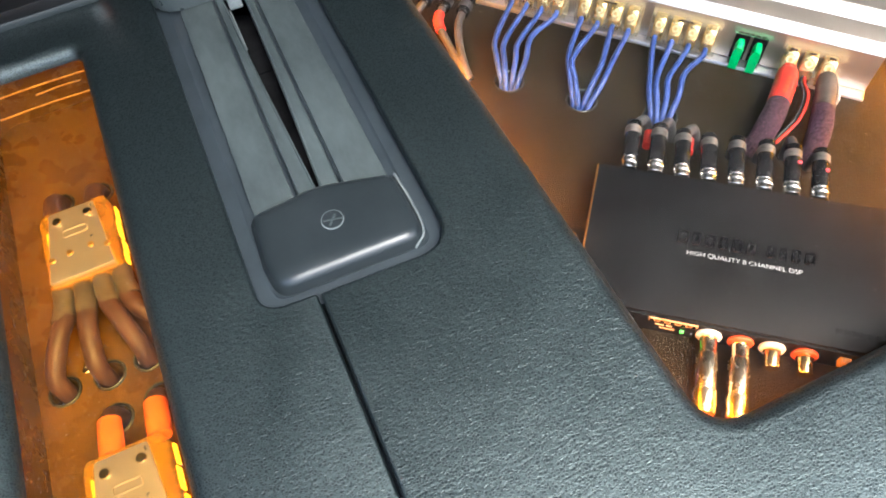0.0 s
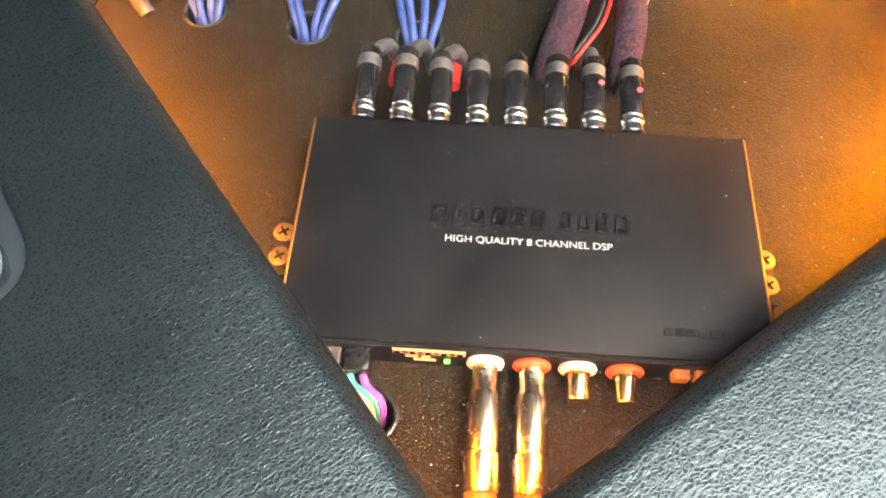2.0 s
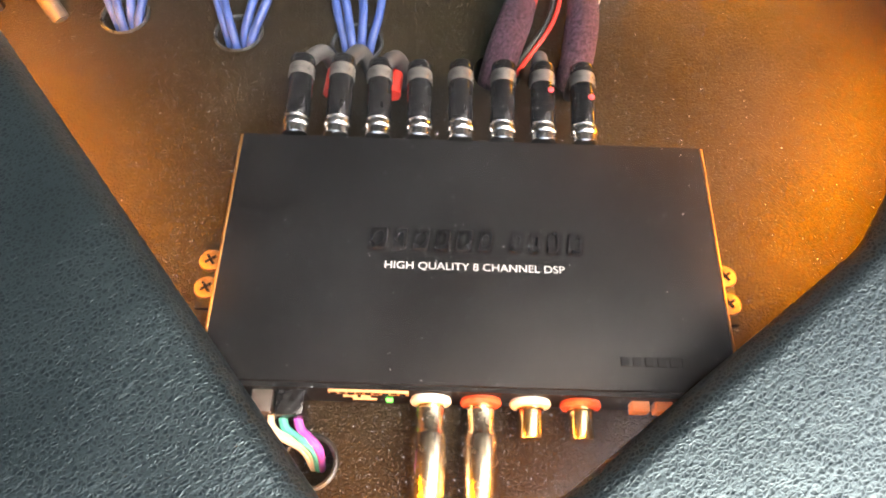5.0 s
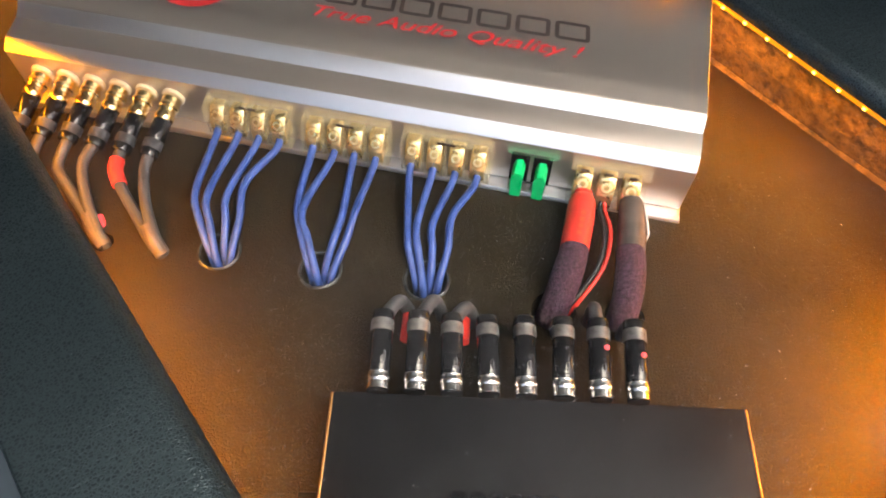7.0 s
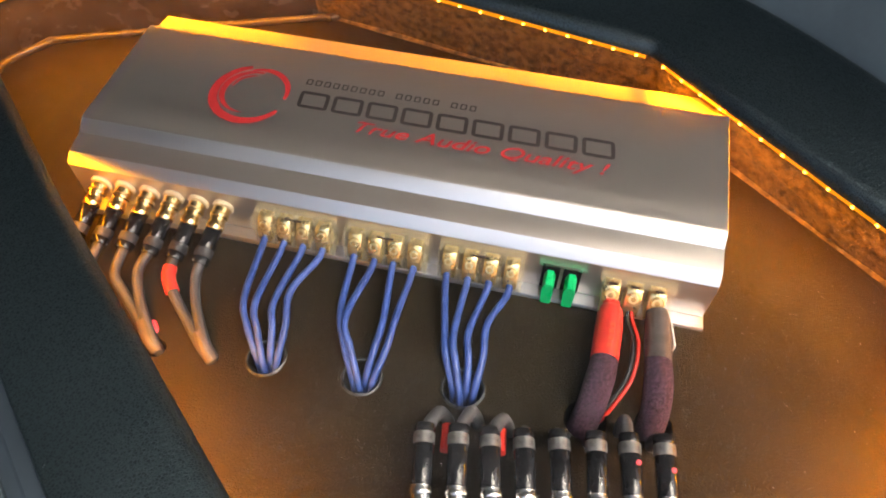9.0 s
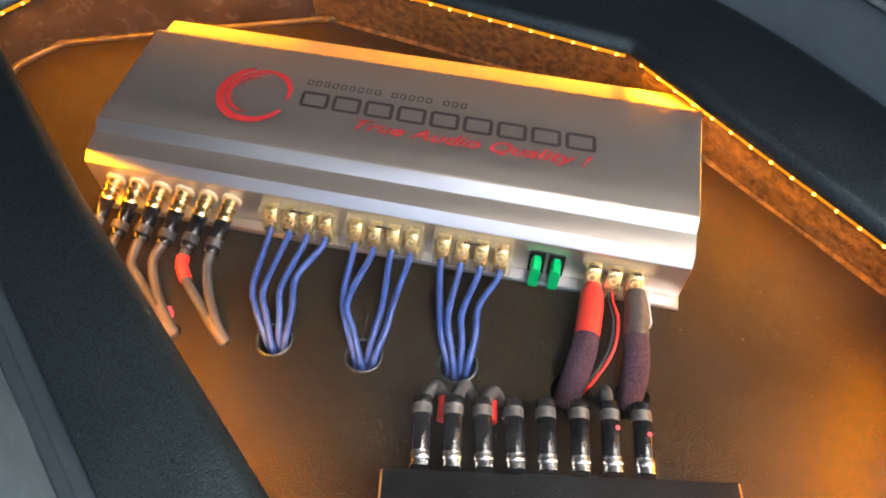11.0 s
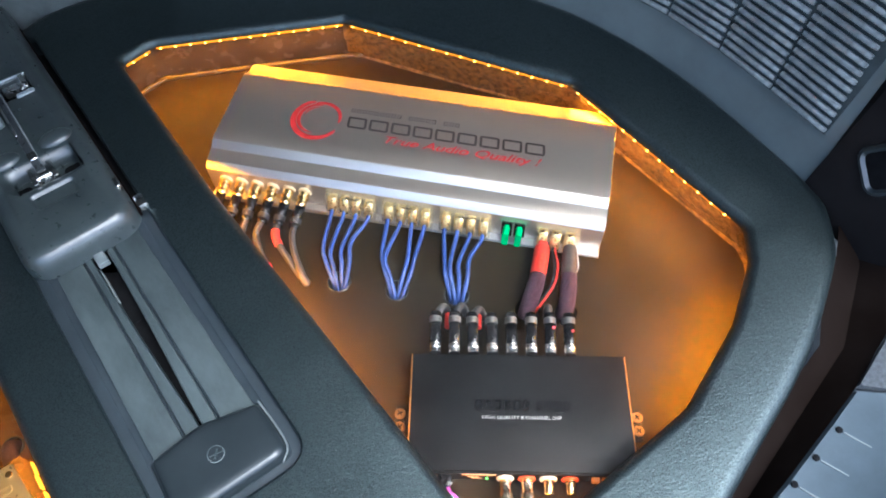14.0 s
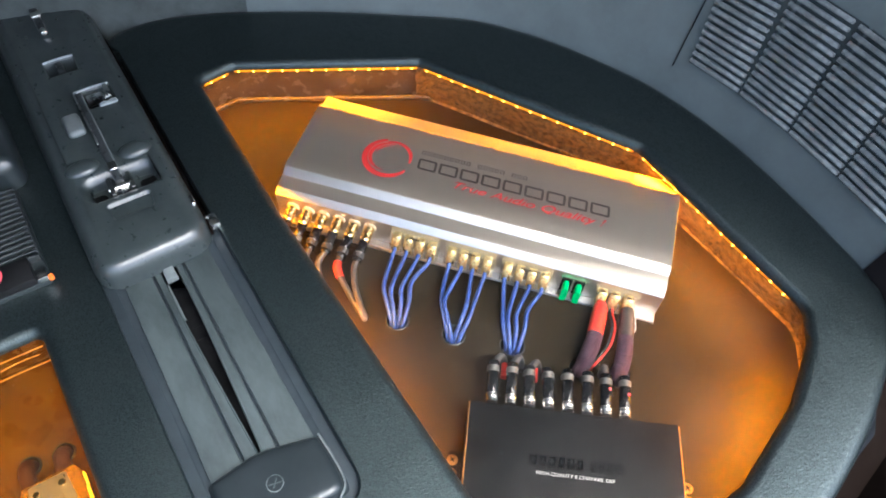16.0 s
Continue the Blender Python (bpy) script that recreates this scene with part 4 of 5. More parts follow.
part("fuse_label_strip", box(0.3005, 0.3285, -0.0296, -0.0273, -0.0352, -0.0312, r=0.0004, seg=1), CLEAR_GREEN, amp, "clear green strip over the fuses")
# power terminals
pblk = part("power_block", box(0.3360, 0.3785, -0.0390, -0.0272, -0.0570, -0.0460, r=0.0006), CLEAR, amp, "clear plastic power block")
part("cover_strip", box(0.3360, 0.3785, -0.0335, -0.0272, -0.0350, -0.0300, r=0.0005), CLEAR, amp)
for uu in (0.3434, 0.3562, 0.3693):
    terminal(uu, 0.0046, pblk, -0.0545, -0.0350)
    part("print_bar", box(uu - 0.0022, uu + 0.0022, -0.0342, -0.0335, -0.0335, -0.0325), BLACK_INK, pblk)
JU = [0.0185 + 0.01675 * k for k in range(6)]
for uu in JU:
    part("jack_ring", lathe([(0.0058, 0), (0.0066, 0.0005), (0.0068, 0.0016), (0.0061, 0.0026)], 28, m=along((uu, -0.0272, -0.0400), (uu, -0.2, -0.045))), JACK, amp, "cream gold jack ring")


def on_amp(u, v, z):
    return AMP @ Vector((u, v, z))


aplug = rca_plug("amplifier_plug", "black audio plug with a gold collar at the amplifier", BLACK, GOLD, GRIP, "plugs on the amplifier", 0.0072)
for k, uu in enumerate(JU):
    m = along(on_amp(uu, -0.0295, -0.0400), on_amp(uu - 0.002, -0.1, -0.0560))
    if k == 0:
        aplug.matrix_basis = m
    else:
        copy_thing(aplug, m)
ENDS = [[(-0.302, 0.150, -0.054), (-0.298, 0.128, -0.060)], [(-0.284, 0.140, -0.053), (-0.278, 0.116, -0.058), (-0.270, 0.102, -0.075)], [(-0.2668, 0.1333, -0.0525), (-0.2580, 0.1210, -0.0545), (-0.2440, 0.1040, -0.058)],
        [(-0.2528, 0.1345, -0.0520), (-0.2450, 0.1130, -0.0545), (-0.2325, 0.0915, -0.058), (-0.229, 0.0870, -0.075)],
        [(-0.2335, 0.1370, -0.0510), (-0.2306, 0.1260, -0.0525), (-0.2134, 0.1020, -0.0555), (-0.2020, 0.0870, -0.0590), (-0.1990, 0.0840, -0.074)],
        [(-0.2160, 0.1300, -0.0510), (-0.2105, 0.1100, -0.0535), (-0.2000, 0.0880, -0.058), (-0.1960, 0.0830, -0.075)]]
for k, uu in enumerate(JU):
    p0 = on_amp(uu - 0.0010, -0.0655, -0.0480)
    single("audio_cable", tube([p0] + ENDS[k], 0.0031, 14), GREY_W, "grey audio cable from an amplifier plug to the floor", "cable", group="grey audio cables")
single("heat_shrink", tube([(-0.2335, 0.1385, -0.0508), (-0.2330, 0.1315, -0.0517), (-0.2285, 0.1225, -0.0530)], 0.0042, 16), RED_W, "orange red heat shrink sleeve on a grey cable", "sleeve")
single("heat_shrink", tube([(-0.2065, 0.0975, -0.0556), (-0.2020, 0.0895, -0.0572), (-0.197, 0.0838, -0.062)], 0.0042, 14), SHRINK, "grey brown heat shrink where a cable enters the floor", "sleeve")
single("heat_shrink", tube([(-0.2415, 0.1030, -0.0558), (-0.2355, 0.0935, -0.0575), (-0.2305, 0.0880, -0.062)], 0.0040, 14), SHRINK, "grey brown heat shrink where a cable enters the floor", "sleeve")

single("heat_shrink", tube([(-0.2385, 0.1050, -0.0600), (-0.2350, 0.0998, -0.0620), (-0.2330, 0.0970, -0.0680)], 0.0031, 12), PAINT_RED, "pink heat shrink sleeve where a cable enters the floor", "sleeve")

# speaker wires
BUNDLES = (("a", 0.1332, (-0.1840, -0.1760, -0.1660, -0.1570), (0.1190, 0.1150, 0.1180, 0.1240)), ("b", 0.1909, (-0.1262, -0.1225, -0.1010, -0.0935), (0.1140, 0.1080, 0.1080, 0.1100)),
           ("c", 0.2488, (-0.0652, -0.0602, -0.0518, -0.0415), (0.1020, 0.1000, 0.1030, 0.1070)))
for key, base_u, mids, midy in BUNDLES:
    (hx, hy), hr = HOLES[key]
    for k in range(4):
        uu = base_u + 0.0123 * k
        s, s2 = on_amp(uu, -0.0370, -0.0455), on_amp(uu, -0.0460, -0.0485)
        e = Vector((hx + (k - 1.5) * 0.0038, hy + 0.0005 - 0.003 * (k % 2), 0))
        z = floor_z(e)
        single("speaker_wire", tube([s, s2, (mids[k], midy[k], -0.0505 + 0.002 * (k % 2)), ((mids[k] + e.x) / 2 + 0.001 * (k - 1.5), (midy[k] + e.y) / 2, z + 0.006), (e.x, e.y, z - 0.004), (e.x, e.y - 0.001, z - 0.024)], 0.00215, 10, wobble=0.08),
               BLUE_W, "dull blue speaker wire running from a terminal into a floor hole", "wire", group="speaker wires")

# power leads
fz = floor_z((0, 0.06))
red = thing("power_cable", "thick braided power cable with a red sleeve", "cable")
part("sleeve", tube([(0.0292, 0.1235, -0.0445), (0.0286, 0.1190, -0.0450), (0.0262, 0.1050, -0.0445), (0.0225, 0.0870, -0.0445)], [0.0048, 0.0050, 0.0072, 0.0077, 0.0077, 0.0076], 20), RED_W, red, "red heat shrink sleeve")
for k in range(4):
    part("sleeve_mark", box(-0.0014, 0.0014, -0.0012, 0.0012, 0, 0.0003, m=Matrix.Translation((0.0240 + 0.0010 * k, 0.0920 + 0.0042 * k, -0.0366)) @ pose(0, 0, 0, 0, 0, -12)), RED_PL, red, "dark red unreadable print")
part("braid", tube([(0.0232, 0.0900, -0.0445), (0.0205, 0.0790, -0.0450), (0.0160, 0.0660, -0.0490), (0.0125, 0.0580, fz - 0.001), (0.0110, 0.0555, fz - 0.014)], [0.0073, 0.0080, 0.0078, 0.0078], 22), BRAID, red, "purple black braided jacket")
gnd = thing("ground_cable", "thick braided ground cable with a grey brown sleeve", "cable")
part("sleeve", tube([(0.0545, 0.1190, -0.0445), (0.0545, 0.1130, -0.0450), (0.0533, 0.1000, -0.0445), (0.0515, 0.0870, -0.0445)], [0.0058, 0.0070, 0.0074, 0.0074], 20), SHRINK, gnd, "grey brown heat shrink sleeve")
part("braid", tube([(0.0518, 0.0900, -0.0445), (0.0510, 0.0790, -0.0450), (0.0495, 0.0660, -0.0490), (0.0483, 0.0580, fz - 0.001), (0.0480, 0.0555, fz - 0.014)], [0.0070, 0.0078, 0.0076, 0.0076], 22), BRAID, gnd, "purple black braided jacket")
part("tag", box(0.0605, 0.0615, 0.0955, 0.1105, -0.053, -0.041, r=0.0003), WHITE_PL, gnd, "white paper tag")
for mat, off, nm in ((RED_W, 0.0022, "red"), (BLK_W, -0.0008, "black")):
    single("remote_wire", tube([on_amp(0.3562 + off * 0.4, -0.0375, -0.0475), on_amp(0.3562 + off, -0.045, -0.050), (0.0400 + off, 0.0980, -0.0450), (0.0355 + off, 0.0790, -0.0480), (0.0245 + off, 0.0640, fz + 0.003), (0.0170 + off, 0.0580, fz - 0.008)], 0.0011, 10), mat,
           nm + " thin wire beside the power cable", "wire", group="remote wires")

# ---- rail, end cap and latch cover across the floor ----
rail = thing("floor_rail", "black plastic floor rail with two grey rubber strips and a slot", "rail", at=RAIL)
SL = -0.2425
fl = rounded([(-0.32, -0.1845), (-0.0235, -0.1845), (-0.0265, -0.2995), (-0.32, -0.2995)], [0, 0.022, 0.022, 0], 8)
FZ = -0.0075  # the flange lies below the padded boards
bm = bmesh.new()
slot = [Vector(p) for p in ((-0.315, SL - 0.0070), (-0.27, SL - 0.0072), (-0.20, SL - 0.0056), (-0.075, SL - 0.0004), (-0.075, SL + 0.0004), (-0.20, SL + 0.0056), (-0.27, SL + 0.0072), (-0.315, SL + 0.0070))]
outer = strip(bm, [(fl, FZ - 0.006), (fl, FZ), (offset(fl, -0.0105), FZ + 0.0006), (offset(fl, -0.0125), FZ - 0.0008)])
inner = strip(bm, [(slot, FZ - 0.0008), (slot, FZ - 0.030)])
flat_fill(bm, [outer[-1], inner[0]])
# black sheet painting the shade down in the rail slot
part("slot_floor", box(-0.316, -0.075, SL - 0.009, SL + 0.009, FZ - 0.014, FZ - 0.012), DARK, rail, "black sheet for the shade inside the slot")
part("flange", bm, RAILP, rail)
for sgn in (-1, 1):
    n0, n1 = SL + sgn * 0.0152, SL + sgn * 0.0400
    pts = [(-0.31 + 0.012 * k, n1 + sgn * (0.0022 * k / 19 - 0.0012 + 0.0008 * noise.noise(Vector((k * 1.7, sgn, 0))))) for k in range(20)]
    loop = [Vector((-0.31, n0)), Vector((-0.082, n0))] + [Vector(p) for p in pts[::-1]]
    part("rubber_strip", slab(loop, FZ - 0.001, FZ + 0.0026, 0.0006), RUBBER, rail, "worn grey rubber strip")
    part("strip_seam", box(-0.31, -0.082, n0 - sgn * 0.0010 - 0.0004, n0 - sgn * 0.0010 + 0.0004, FZ - 0.001, FZ + 0.0022), RAILP, rail, "dark seam between the strips")
    ridge = [Vector((-0.31, SL + sgn * 0.0074)), Vector((-0.27, SL + sgn * 0.0073)), Vector((-0.20, SL + sgn * 0.0057)), Vector((-0.076, SL + sgn * 0.0005)), Vector((-0.076, SL + sgn * 0.0128)), Vector((-0.31, SL + sgn * 0.0132))]
    if sgn < 0:
        ridge = ridge[::-1]
    part("slot_lip", slab(ridge, FZ - 0.010, FZ + 0.0036, 0.0016), RUBBER, rail, "rounded rubber lip of the slot")
    part("lip_bead", tube([(-0.31, SL + sgn * 0.0078, FZ + 0.0032), (-0.27, SL + sgn * 0.0078, FZ + 0.0032), (-0.20, SL + sgn * 0.0062, FZ + 0.0032), (-0.080, SL + sgn * 0.0012, FZ + 0.0030)], 0.0009, 8), RUBBER, rail)
part("latch_tongue", box(-0.300, -0.283, SL - 0.0052, SL + 0.0048, FZ - 0.004, -0.0015, r=0.0012), PADG, rail, "pale metal tongue in the slot")
part("guide_strip", box(-0.284, -0.243, SL - 0.0066, SL - 0.0050, FZ - 0.006, FZ - 0.0005, r=0.0004, seg=1), PADG, rail, "thin worn metal guide in the slot")
part("slot_bar", box(-0.236, -0.222, SL - 0.0062, SL + 0.0062, FZ - 0.016, FZ - 0.011, r=0.0008, seg=1), DARK, rail)
cap_loop = rounded([(-0.086, -0.1990), (-0.060, -0.1975), (-0.0365, -0.1985), (-0.0385, -0.2845), (-0.060, -0.2880), (-0.094, -0.2855), (-0.0985, -0.243)], [0.005, 0.02, 0.013, 0.013, 0.02, 0.004, 0.05], 7)
cap = bmesh.new()
mid = Vector((-0.066, -0.2425))


def shrunk(loop, k):
    return [mid + (p - mid) * k for p in loop]


rings = strip(cap, [(shrunk(cap_loop, 1.035), FZ), (shrunk(cap_loop, 1.02), FZ + 0.0012), (cap_loop, FZ + 0.0025), (shrunk(cap_loop, 0.985), FZ + 0.0050), (shrunk(cap_loop, 0.95), FZ + 0.0076), (shrunk(cap_loop, 0.90), FZ + 0.0092), (shrunk(cap_loop, 0.82), FZ + 0.0101), (shrunk(cap_loop, 0.68), FZ + 0.0107), (shrunk(cap_loop, 0.35), FZ + 0.0109)])
cap.faces.new(rings[-1])
capo = part("end_cap", cap, CAPP, rail, "smooth black end cap")
part("cap_rim", tube([(-0.088, -0.1975, FZ + 0.003), (-0.066, -0.1962, FZ + 0.0026), (-0.044, -0.1972, FZ + 0.002), (-0.0345, -0.2060, FZ + 0.002)], 0.0008, 8), PADG, capo, "thin pale rim of the cap")
ring = lathe([(0.0059, -0.0012), (0.0066, -0.0012), (0.0065, 0.0005), (0.0060, 0.0005)], 32)
for f in [f for f in ring.faces if len(f.verts) > 4]:
    ring.faces.remove(f)
part("emblem_ring", ring, PADG, capo, at=Matrix.Translation((-0.0674, -0.2428, FZ + 0.0112)))
bm = box(-0.0054, 0.0054, -0.0004, 0.0004, 0, 0.0005, m=pose(0, 0, 0, 0, 0, 78))
box(0.0008, 0.0040, -0.0006, 0.0006, 0, 0.00045, m=pose(0, 0, 0, 0, 0, 140), bm=bm)
box(0.0008, 0.0040, -0.0006, 0.0006, 0, 0.00045, m=pose(0, 0, 0, 0, 0, -40), bm=bm)
part("emblem_bar", bm, COVER, capo, at=Matrix.Translation((-0.0674, -0.2428, FZ + 0.0111)))

cover = thing("latch_cover", "black moulded plastic latch cover with chrome lever hinges", "cover", at=RAIL)
CZ = 0.022
cl = rounded([(-0.95, -0.1970), (-0.300, -0.1970), (-0.298, -0.2955), (-0.95, -0.2955)], [0, 0.022, 0.022, 0], 8)


def hole_ring(points, r, k=6):
    return rounded(points, r, k)


oval = hole_ring([(-0.416, -0.285), (-0.414, -0.204), (-0.372, -0.204), (-0.374, -0.285)], 0.020)
slot1 = hole_ring([(-0.5285, -0.2505), (-0.5285, -0.2120), (-0.498, -0.2130), (-0.498, -0.2470)], 0.003)
slot2 = hole_ring([(-0.5880, -0.2645), (-0.5880, -0.2310), (-0.5630, -0.2320), (-0.5630, -0.2655)], 0.004)
oval2 = hole_ring([(-0.735, -0.284), (-0.735, -0.208), (-0.696, -0.208), (-0.696, -0.284)], 0.019)
tray_r = hole_ring([(-0.3705, -0.268), (-0.3705, -0.223), (-0.349, -0.226), (-0.349, -0.266)], 0.006)
bm = bmesh.new()
outer = strip(bm, [(offset(cl, 0.004), -0.004), (offset(cl, 0.003), 0.006), (offset(cl, 0.0005), 0.014), (offset(cl, -0.003), 0.019), (offset(cl, -0.008), 0.0215), (offset(cl, -0.014), CZ)])
holes = []
for loop, depth, ease in ((oval, 0.016, 0.010), (slot1, 0.016, 0.001), (slot2, 0.02, 0.001), (oval2, 0.016, 0.010), (tray_r, 0.003, 0.002)):
    rr = strip(bm, [(loop, CZ), (offset(loop, -ease * 0.4), CZ - ease * 0.15), (offset(loop, -ease), CZ - ease), (offset(loop, -ease - 0.001), CZ - depth)])
    bm.faces.new(rr[-1])
    holes.append(rr[0])
flat_fill(bm, [outer[-1]] + holes)
part("shell", bm, COVER, cover)
part("edge_trim", box(-0.62, -0.31, -0.1945, -0.1925, -0.002, 0.006), BROWN, cover, "thin brown edge strip")
for s0 in (-0.390, -0.715):
    hinge = part("hinge", tube([(s0, -0.236, 0.017), (s0, -0.258, 0.017)], 0.0034, 12), CHROME, cover, "chrome hinge pin")
    for nn in (-0.2370, -0.2550):
        part("lug", box(s0 - 0.010, s0 + 0.012, nn - 0.0024, nn + 0.0024, 0.008, 0.0240, r=0.0015), CHROME, hinge)
    part("base_clip", box(s0 + 0.004, s0 + 0.015, -0.253, -0.240, 0.010, 0.0180, r=0.001), CHROME, hinge)
    part("hook", box(s0 + 0.006, s0 + 0.018, -0.2510, -0.2475, 0.016, 0.0215, r=0.001), LEVER, hinge)
    long = 0.064 if s0 > -0.5 else 0.052
    tilt = Matrix.Translation((s0 - long, -0.2458, 0.0262)) @ pose(0, 0, 0, 0, 1.5, 0)
    lever = part("lever", box(-long, long, -0.0042, 0.0042, -0.0022, 0.0018, r=0.0012, m=tilt), STEEL, cover, "worn black steel lever arm")
    part("lever_edge", box(-long, long * 0.2, -0.0042, -0.0022, 0.0010, 0.0024, r=0.0004, seg=1, m=tilt), LEVER, lever, "bright worn edge of the lever")
    part("lever_edge", box(-long * 0.9, long * 0.9, 0.0026, 0.0043, 0.0008, 0.0021, r=0.0004, seg=1, m=tilt), PADG, lever, "worn grey edge of the lever")
    part("lever_edge", box(long * 0.62, long * 0.78, -0.0040, 0.0040, 0.0012, 0.0030, r=0.0006, seg=1, m=tilt), CHROME, lever, "chrome plate on the lever")
    for nn in (-0.271, -0.221):
        # flat black patches stand in for the shade of deep pockets
        part("pocket", slab(rounded([(s0 - 0.008, nn - 0.0095), (s0 + 0.010, nn - 0.0095), (s0 + 0.010, nn + 0.0095), (s0 - 0.008, nn + 0.0095)], 0.006), CZ - 0.0165, CZ - 0.0152), DARK, cover, "black patch for the shade in a pocket")
        shoulder = lathe([(1.0, 0.0), (0.97, 0.25), (0.86, 0.55), (0.66, 0.80), (0.38, 0.95), (0.05, 1.0)], 28)
        bmesh.ops.transform(shoulder, matrix=Matrix.Translation((s0 - 0.034, nn, CZ - 0.001)) @ Matrix.Diagonal((0.0105, 0.0165, 0.0062, 1)), verts=shoulder.verts[:])
        part("shoulder", shoulder, COVER, cover, "smooth raised shoulder behind the recess")
    part("lever_pad", box(s0 - 0.1060, s0 - 0.0750, -0.2700, -0.2525, CZ - 0.002, CZ + 0.007, r=0.005, seg=3), PADG, cover, "grey worn plastic pad")
# pale tubes paint the highlight that runs along the slots' edges
part("slot_edge", tube([(-0.5288, -0.2490, CZ + 0.0002), (-0.5294, -0.2310, CZ + 0.0006), (-0.5288, -0.2135, CZ + 0.0002)], 0.0013, 8), PAD, cover, "pale slot edge with its highlight painted in")
part("slot_edge", tube([(-0.5884, -0.2630, CZ + 0.0002), (-0.5890, -0.2480, CZ + 0.0006), (-0.5884, -0.2320, CZ + 0.0002)], 0.0013, 8), PAD, cover, "pale slot edge with its highlight painted in")
part("catch", box(-0.5215, -0.5135, -0.2400, -0.2160, 0.012, 0.0205, r=0.0012), LEVER, cover, "dull chrome catch in the slot")
part("catch", box(-0.5030, -0.4965, -0.2310, -0.2130, 0.017, 0.0235, r=0.0015), PAD, cover, "pale catch bar")
part("catch_post", box(-0.5240, -0.5050, -0.2205, -0.2160, 0.014, 0.0265, r=0.0012), LEVER, cover, "worn bright catch post")
part("catch_frame", tube([(-0.5270, -0.2460, CZ + 0.001), (-0.5120, -0.2475, CZ + 0.0015), (-0.4960, -0.2450, CZ + 0.001)], 0.0015, 8), PAD, cover, "pale slot edge with its highlight painted in")
part("catch_spring", tube([(-0.519, -0.2235, 0.021), (-0.512, -0.2215, 0.022), (-0.506, -0.2245, 0.021)], 0.0018, 8), CHROME, cover)
strut = part("strut", box(-0.68, -0.632, -0.2520, -0.2440, 0.0240, 0.0285, r=0.0014), STEEL, cover, "black steel lever arm")
part("strut_tip", box(-0.6385, -0.6300, -0.2510, -0.2445, 0.0245, 0.0296, r=0.0012), CHROME, strut)
part("strut_joint", box(-0.6690, -0.6600, -0.2530, -0.2430, 0.0245, 0.0302, r=0.0012), CHROME, strut)
# the cover's shallow slots get their shade from black sheets too
part("slot_floor", box(-0.528, -0.4985, -0.250, -0.2125, CZ - 0.0158, CZ - 0.0150), DARK, cover, "black sheet for the shade inside the slot")
part("slot_floor", box(-0.5875, -0.5635, -0.2645, -0.2315, CZ - 0.0198, CZ - 0.0190), DARK, cover, "black sheet for the shade inside the slot")
part("clip", box(-0.582, -0.566, -0.252, -0.246, 0.004, 0.0235, r=0.0015), STEEL, cover, "black steel clip in the slot")
part("chrome_tip", box(-0.327, -0.311, -0.1930, -0.1830, -0.001, 0.009, r=0.003, seg=2), CHROME, cover, "bright chrome tip")
part("paint_chip", box(-0.347, -0.335, -0.1990, -0.1950, 0.010, 0.0195, r=0.0008, seg=1), CHROME, cover, "bare worn metal patch")

# ---- fuse holders in the narrow well ----
def fuse_holder(s, label):
    th = thing("fuse_holder", label, "fuse holder", group="fuse holders", at=RAIL @ Matrix.Translation((s, -0.3895, -0.052)))
    case = slab(rounded([(-0.030, -0.020), (-0.024, -0.0225), (0.026, -0.0225), (0.029, -0.020), (0.029, 0.020), (0.026, 0.0225), (-0.024, 0.0225), (-0.030, 0.020)], 0.003, 4), 0.0, 0.026, 0.003)
    part("housing", case, SMOKE, th, "clear amber plastic housing")
    part("cover_plate", slab(rounded([(-0.0265, -0.0150), (0.0262, -0.0205), (0.0262, 0.0185), (-0.0265, 0.0135)], 0.0025, 4), 0.026, 0.0275, 0.0006), PLATE, th, "dull silver top plate")
    part("clamp_bar", slab(rounded([(0.0130, -0.0190), (0.0268, -0.0206), (0.0268, 0.0186), (0.0130, 0.0172)], 0.0012, 3), 0.022, 0.0280, 0.0005), PLATE, th, "pale metal clamp bar")
    bm = bmesh.new()
    loop = rounded([(-0.0105, -0.0085), (-0.0040, -0.0088), (-0.0040, 0.0078), (-0.0105, 0.0075)], 0.0028, 5)
    strip(bm, [(loop, 0.0274), (offset(loop, -0.0004), 0.0282), (offset(loop, -0.0010), 0.0282), (offset(loop, -0.0014), 0.0276)])
    part("window_frame", bm, PLATE, th, "raised oval rim on the plate")
    for a, b in ((-0.0180, -0.0100), (-0.0180, 0.0090)):
        part("screw", lathe([(0.0030, 0.0), (0.0030, 0.0012), (0.0024, 0.0020), (0.0006, 0.0021)], 20, m=Matrix.Translation((a, b, 0.0272))), CHROME, th)
    for a, b in ((0.0100, -0.0170), (0.0085, -0.0060), (0.0080, 0.0070), (0.0120, 0.0165)):
        part("screw", lathe([(0.0020, 0.0), (0.0020, 0.0010), (0.0015, 0.0014), (0.0004, 0.0014)], 16, m=Matrix.Translation((a, b, 0.0272))), SOCKET, th)
    # glowing blocks draw the strips' reflections on the housing sides; no lamps here
    for a, b, z0, z1 in ((-0.024, -0.012, 0.012, 0.0175), (-0.010, 0.003, 0.0135, 0.0205), (0.005, 0.013, 0.011, 0.0180), (0.015, 0.0235, 0.013, 0.0195)):
        part("led_reflection", box(a, b, 0.0218, 0.0233, z0, z1, r=0.0007, seg=2), LED_GLINT, th, "amber light reflection drawn as a glowing block")
    for a, b in ((-0.024, -0.014), (0.012, 0.019)):
        part("led_reflection", box(a, b, -0.0233, -0.0220, 0.011, 0.0155, r=0.0006, seg=2), LED_GLINT, th, "amber light reflection drawn as a glowing block")
    return th


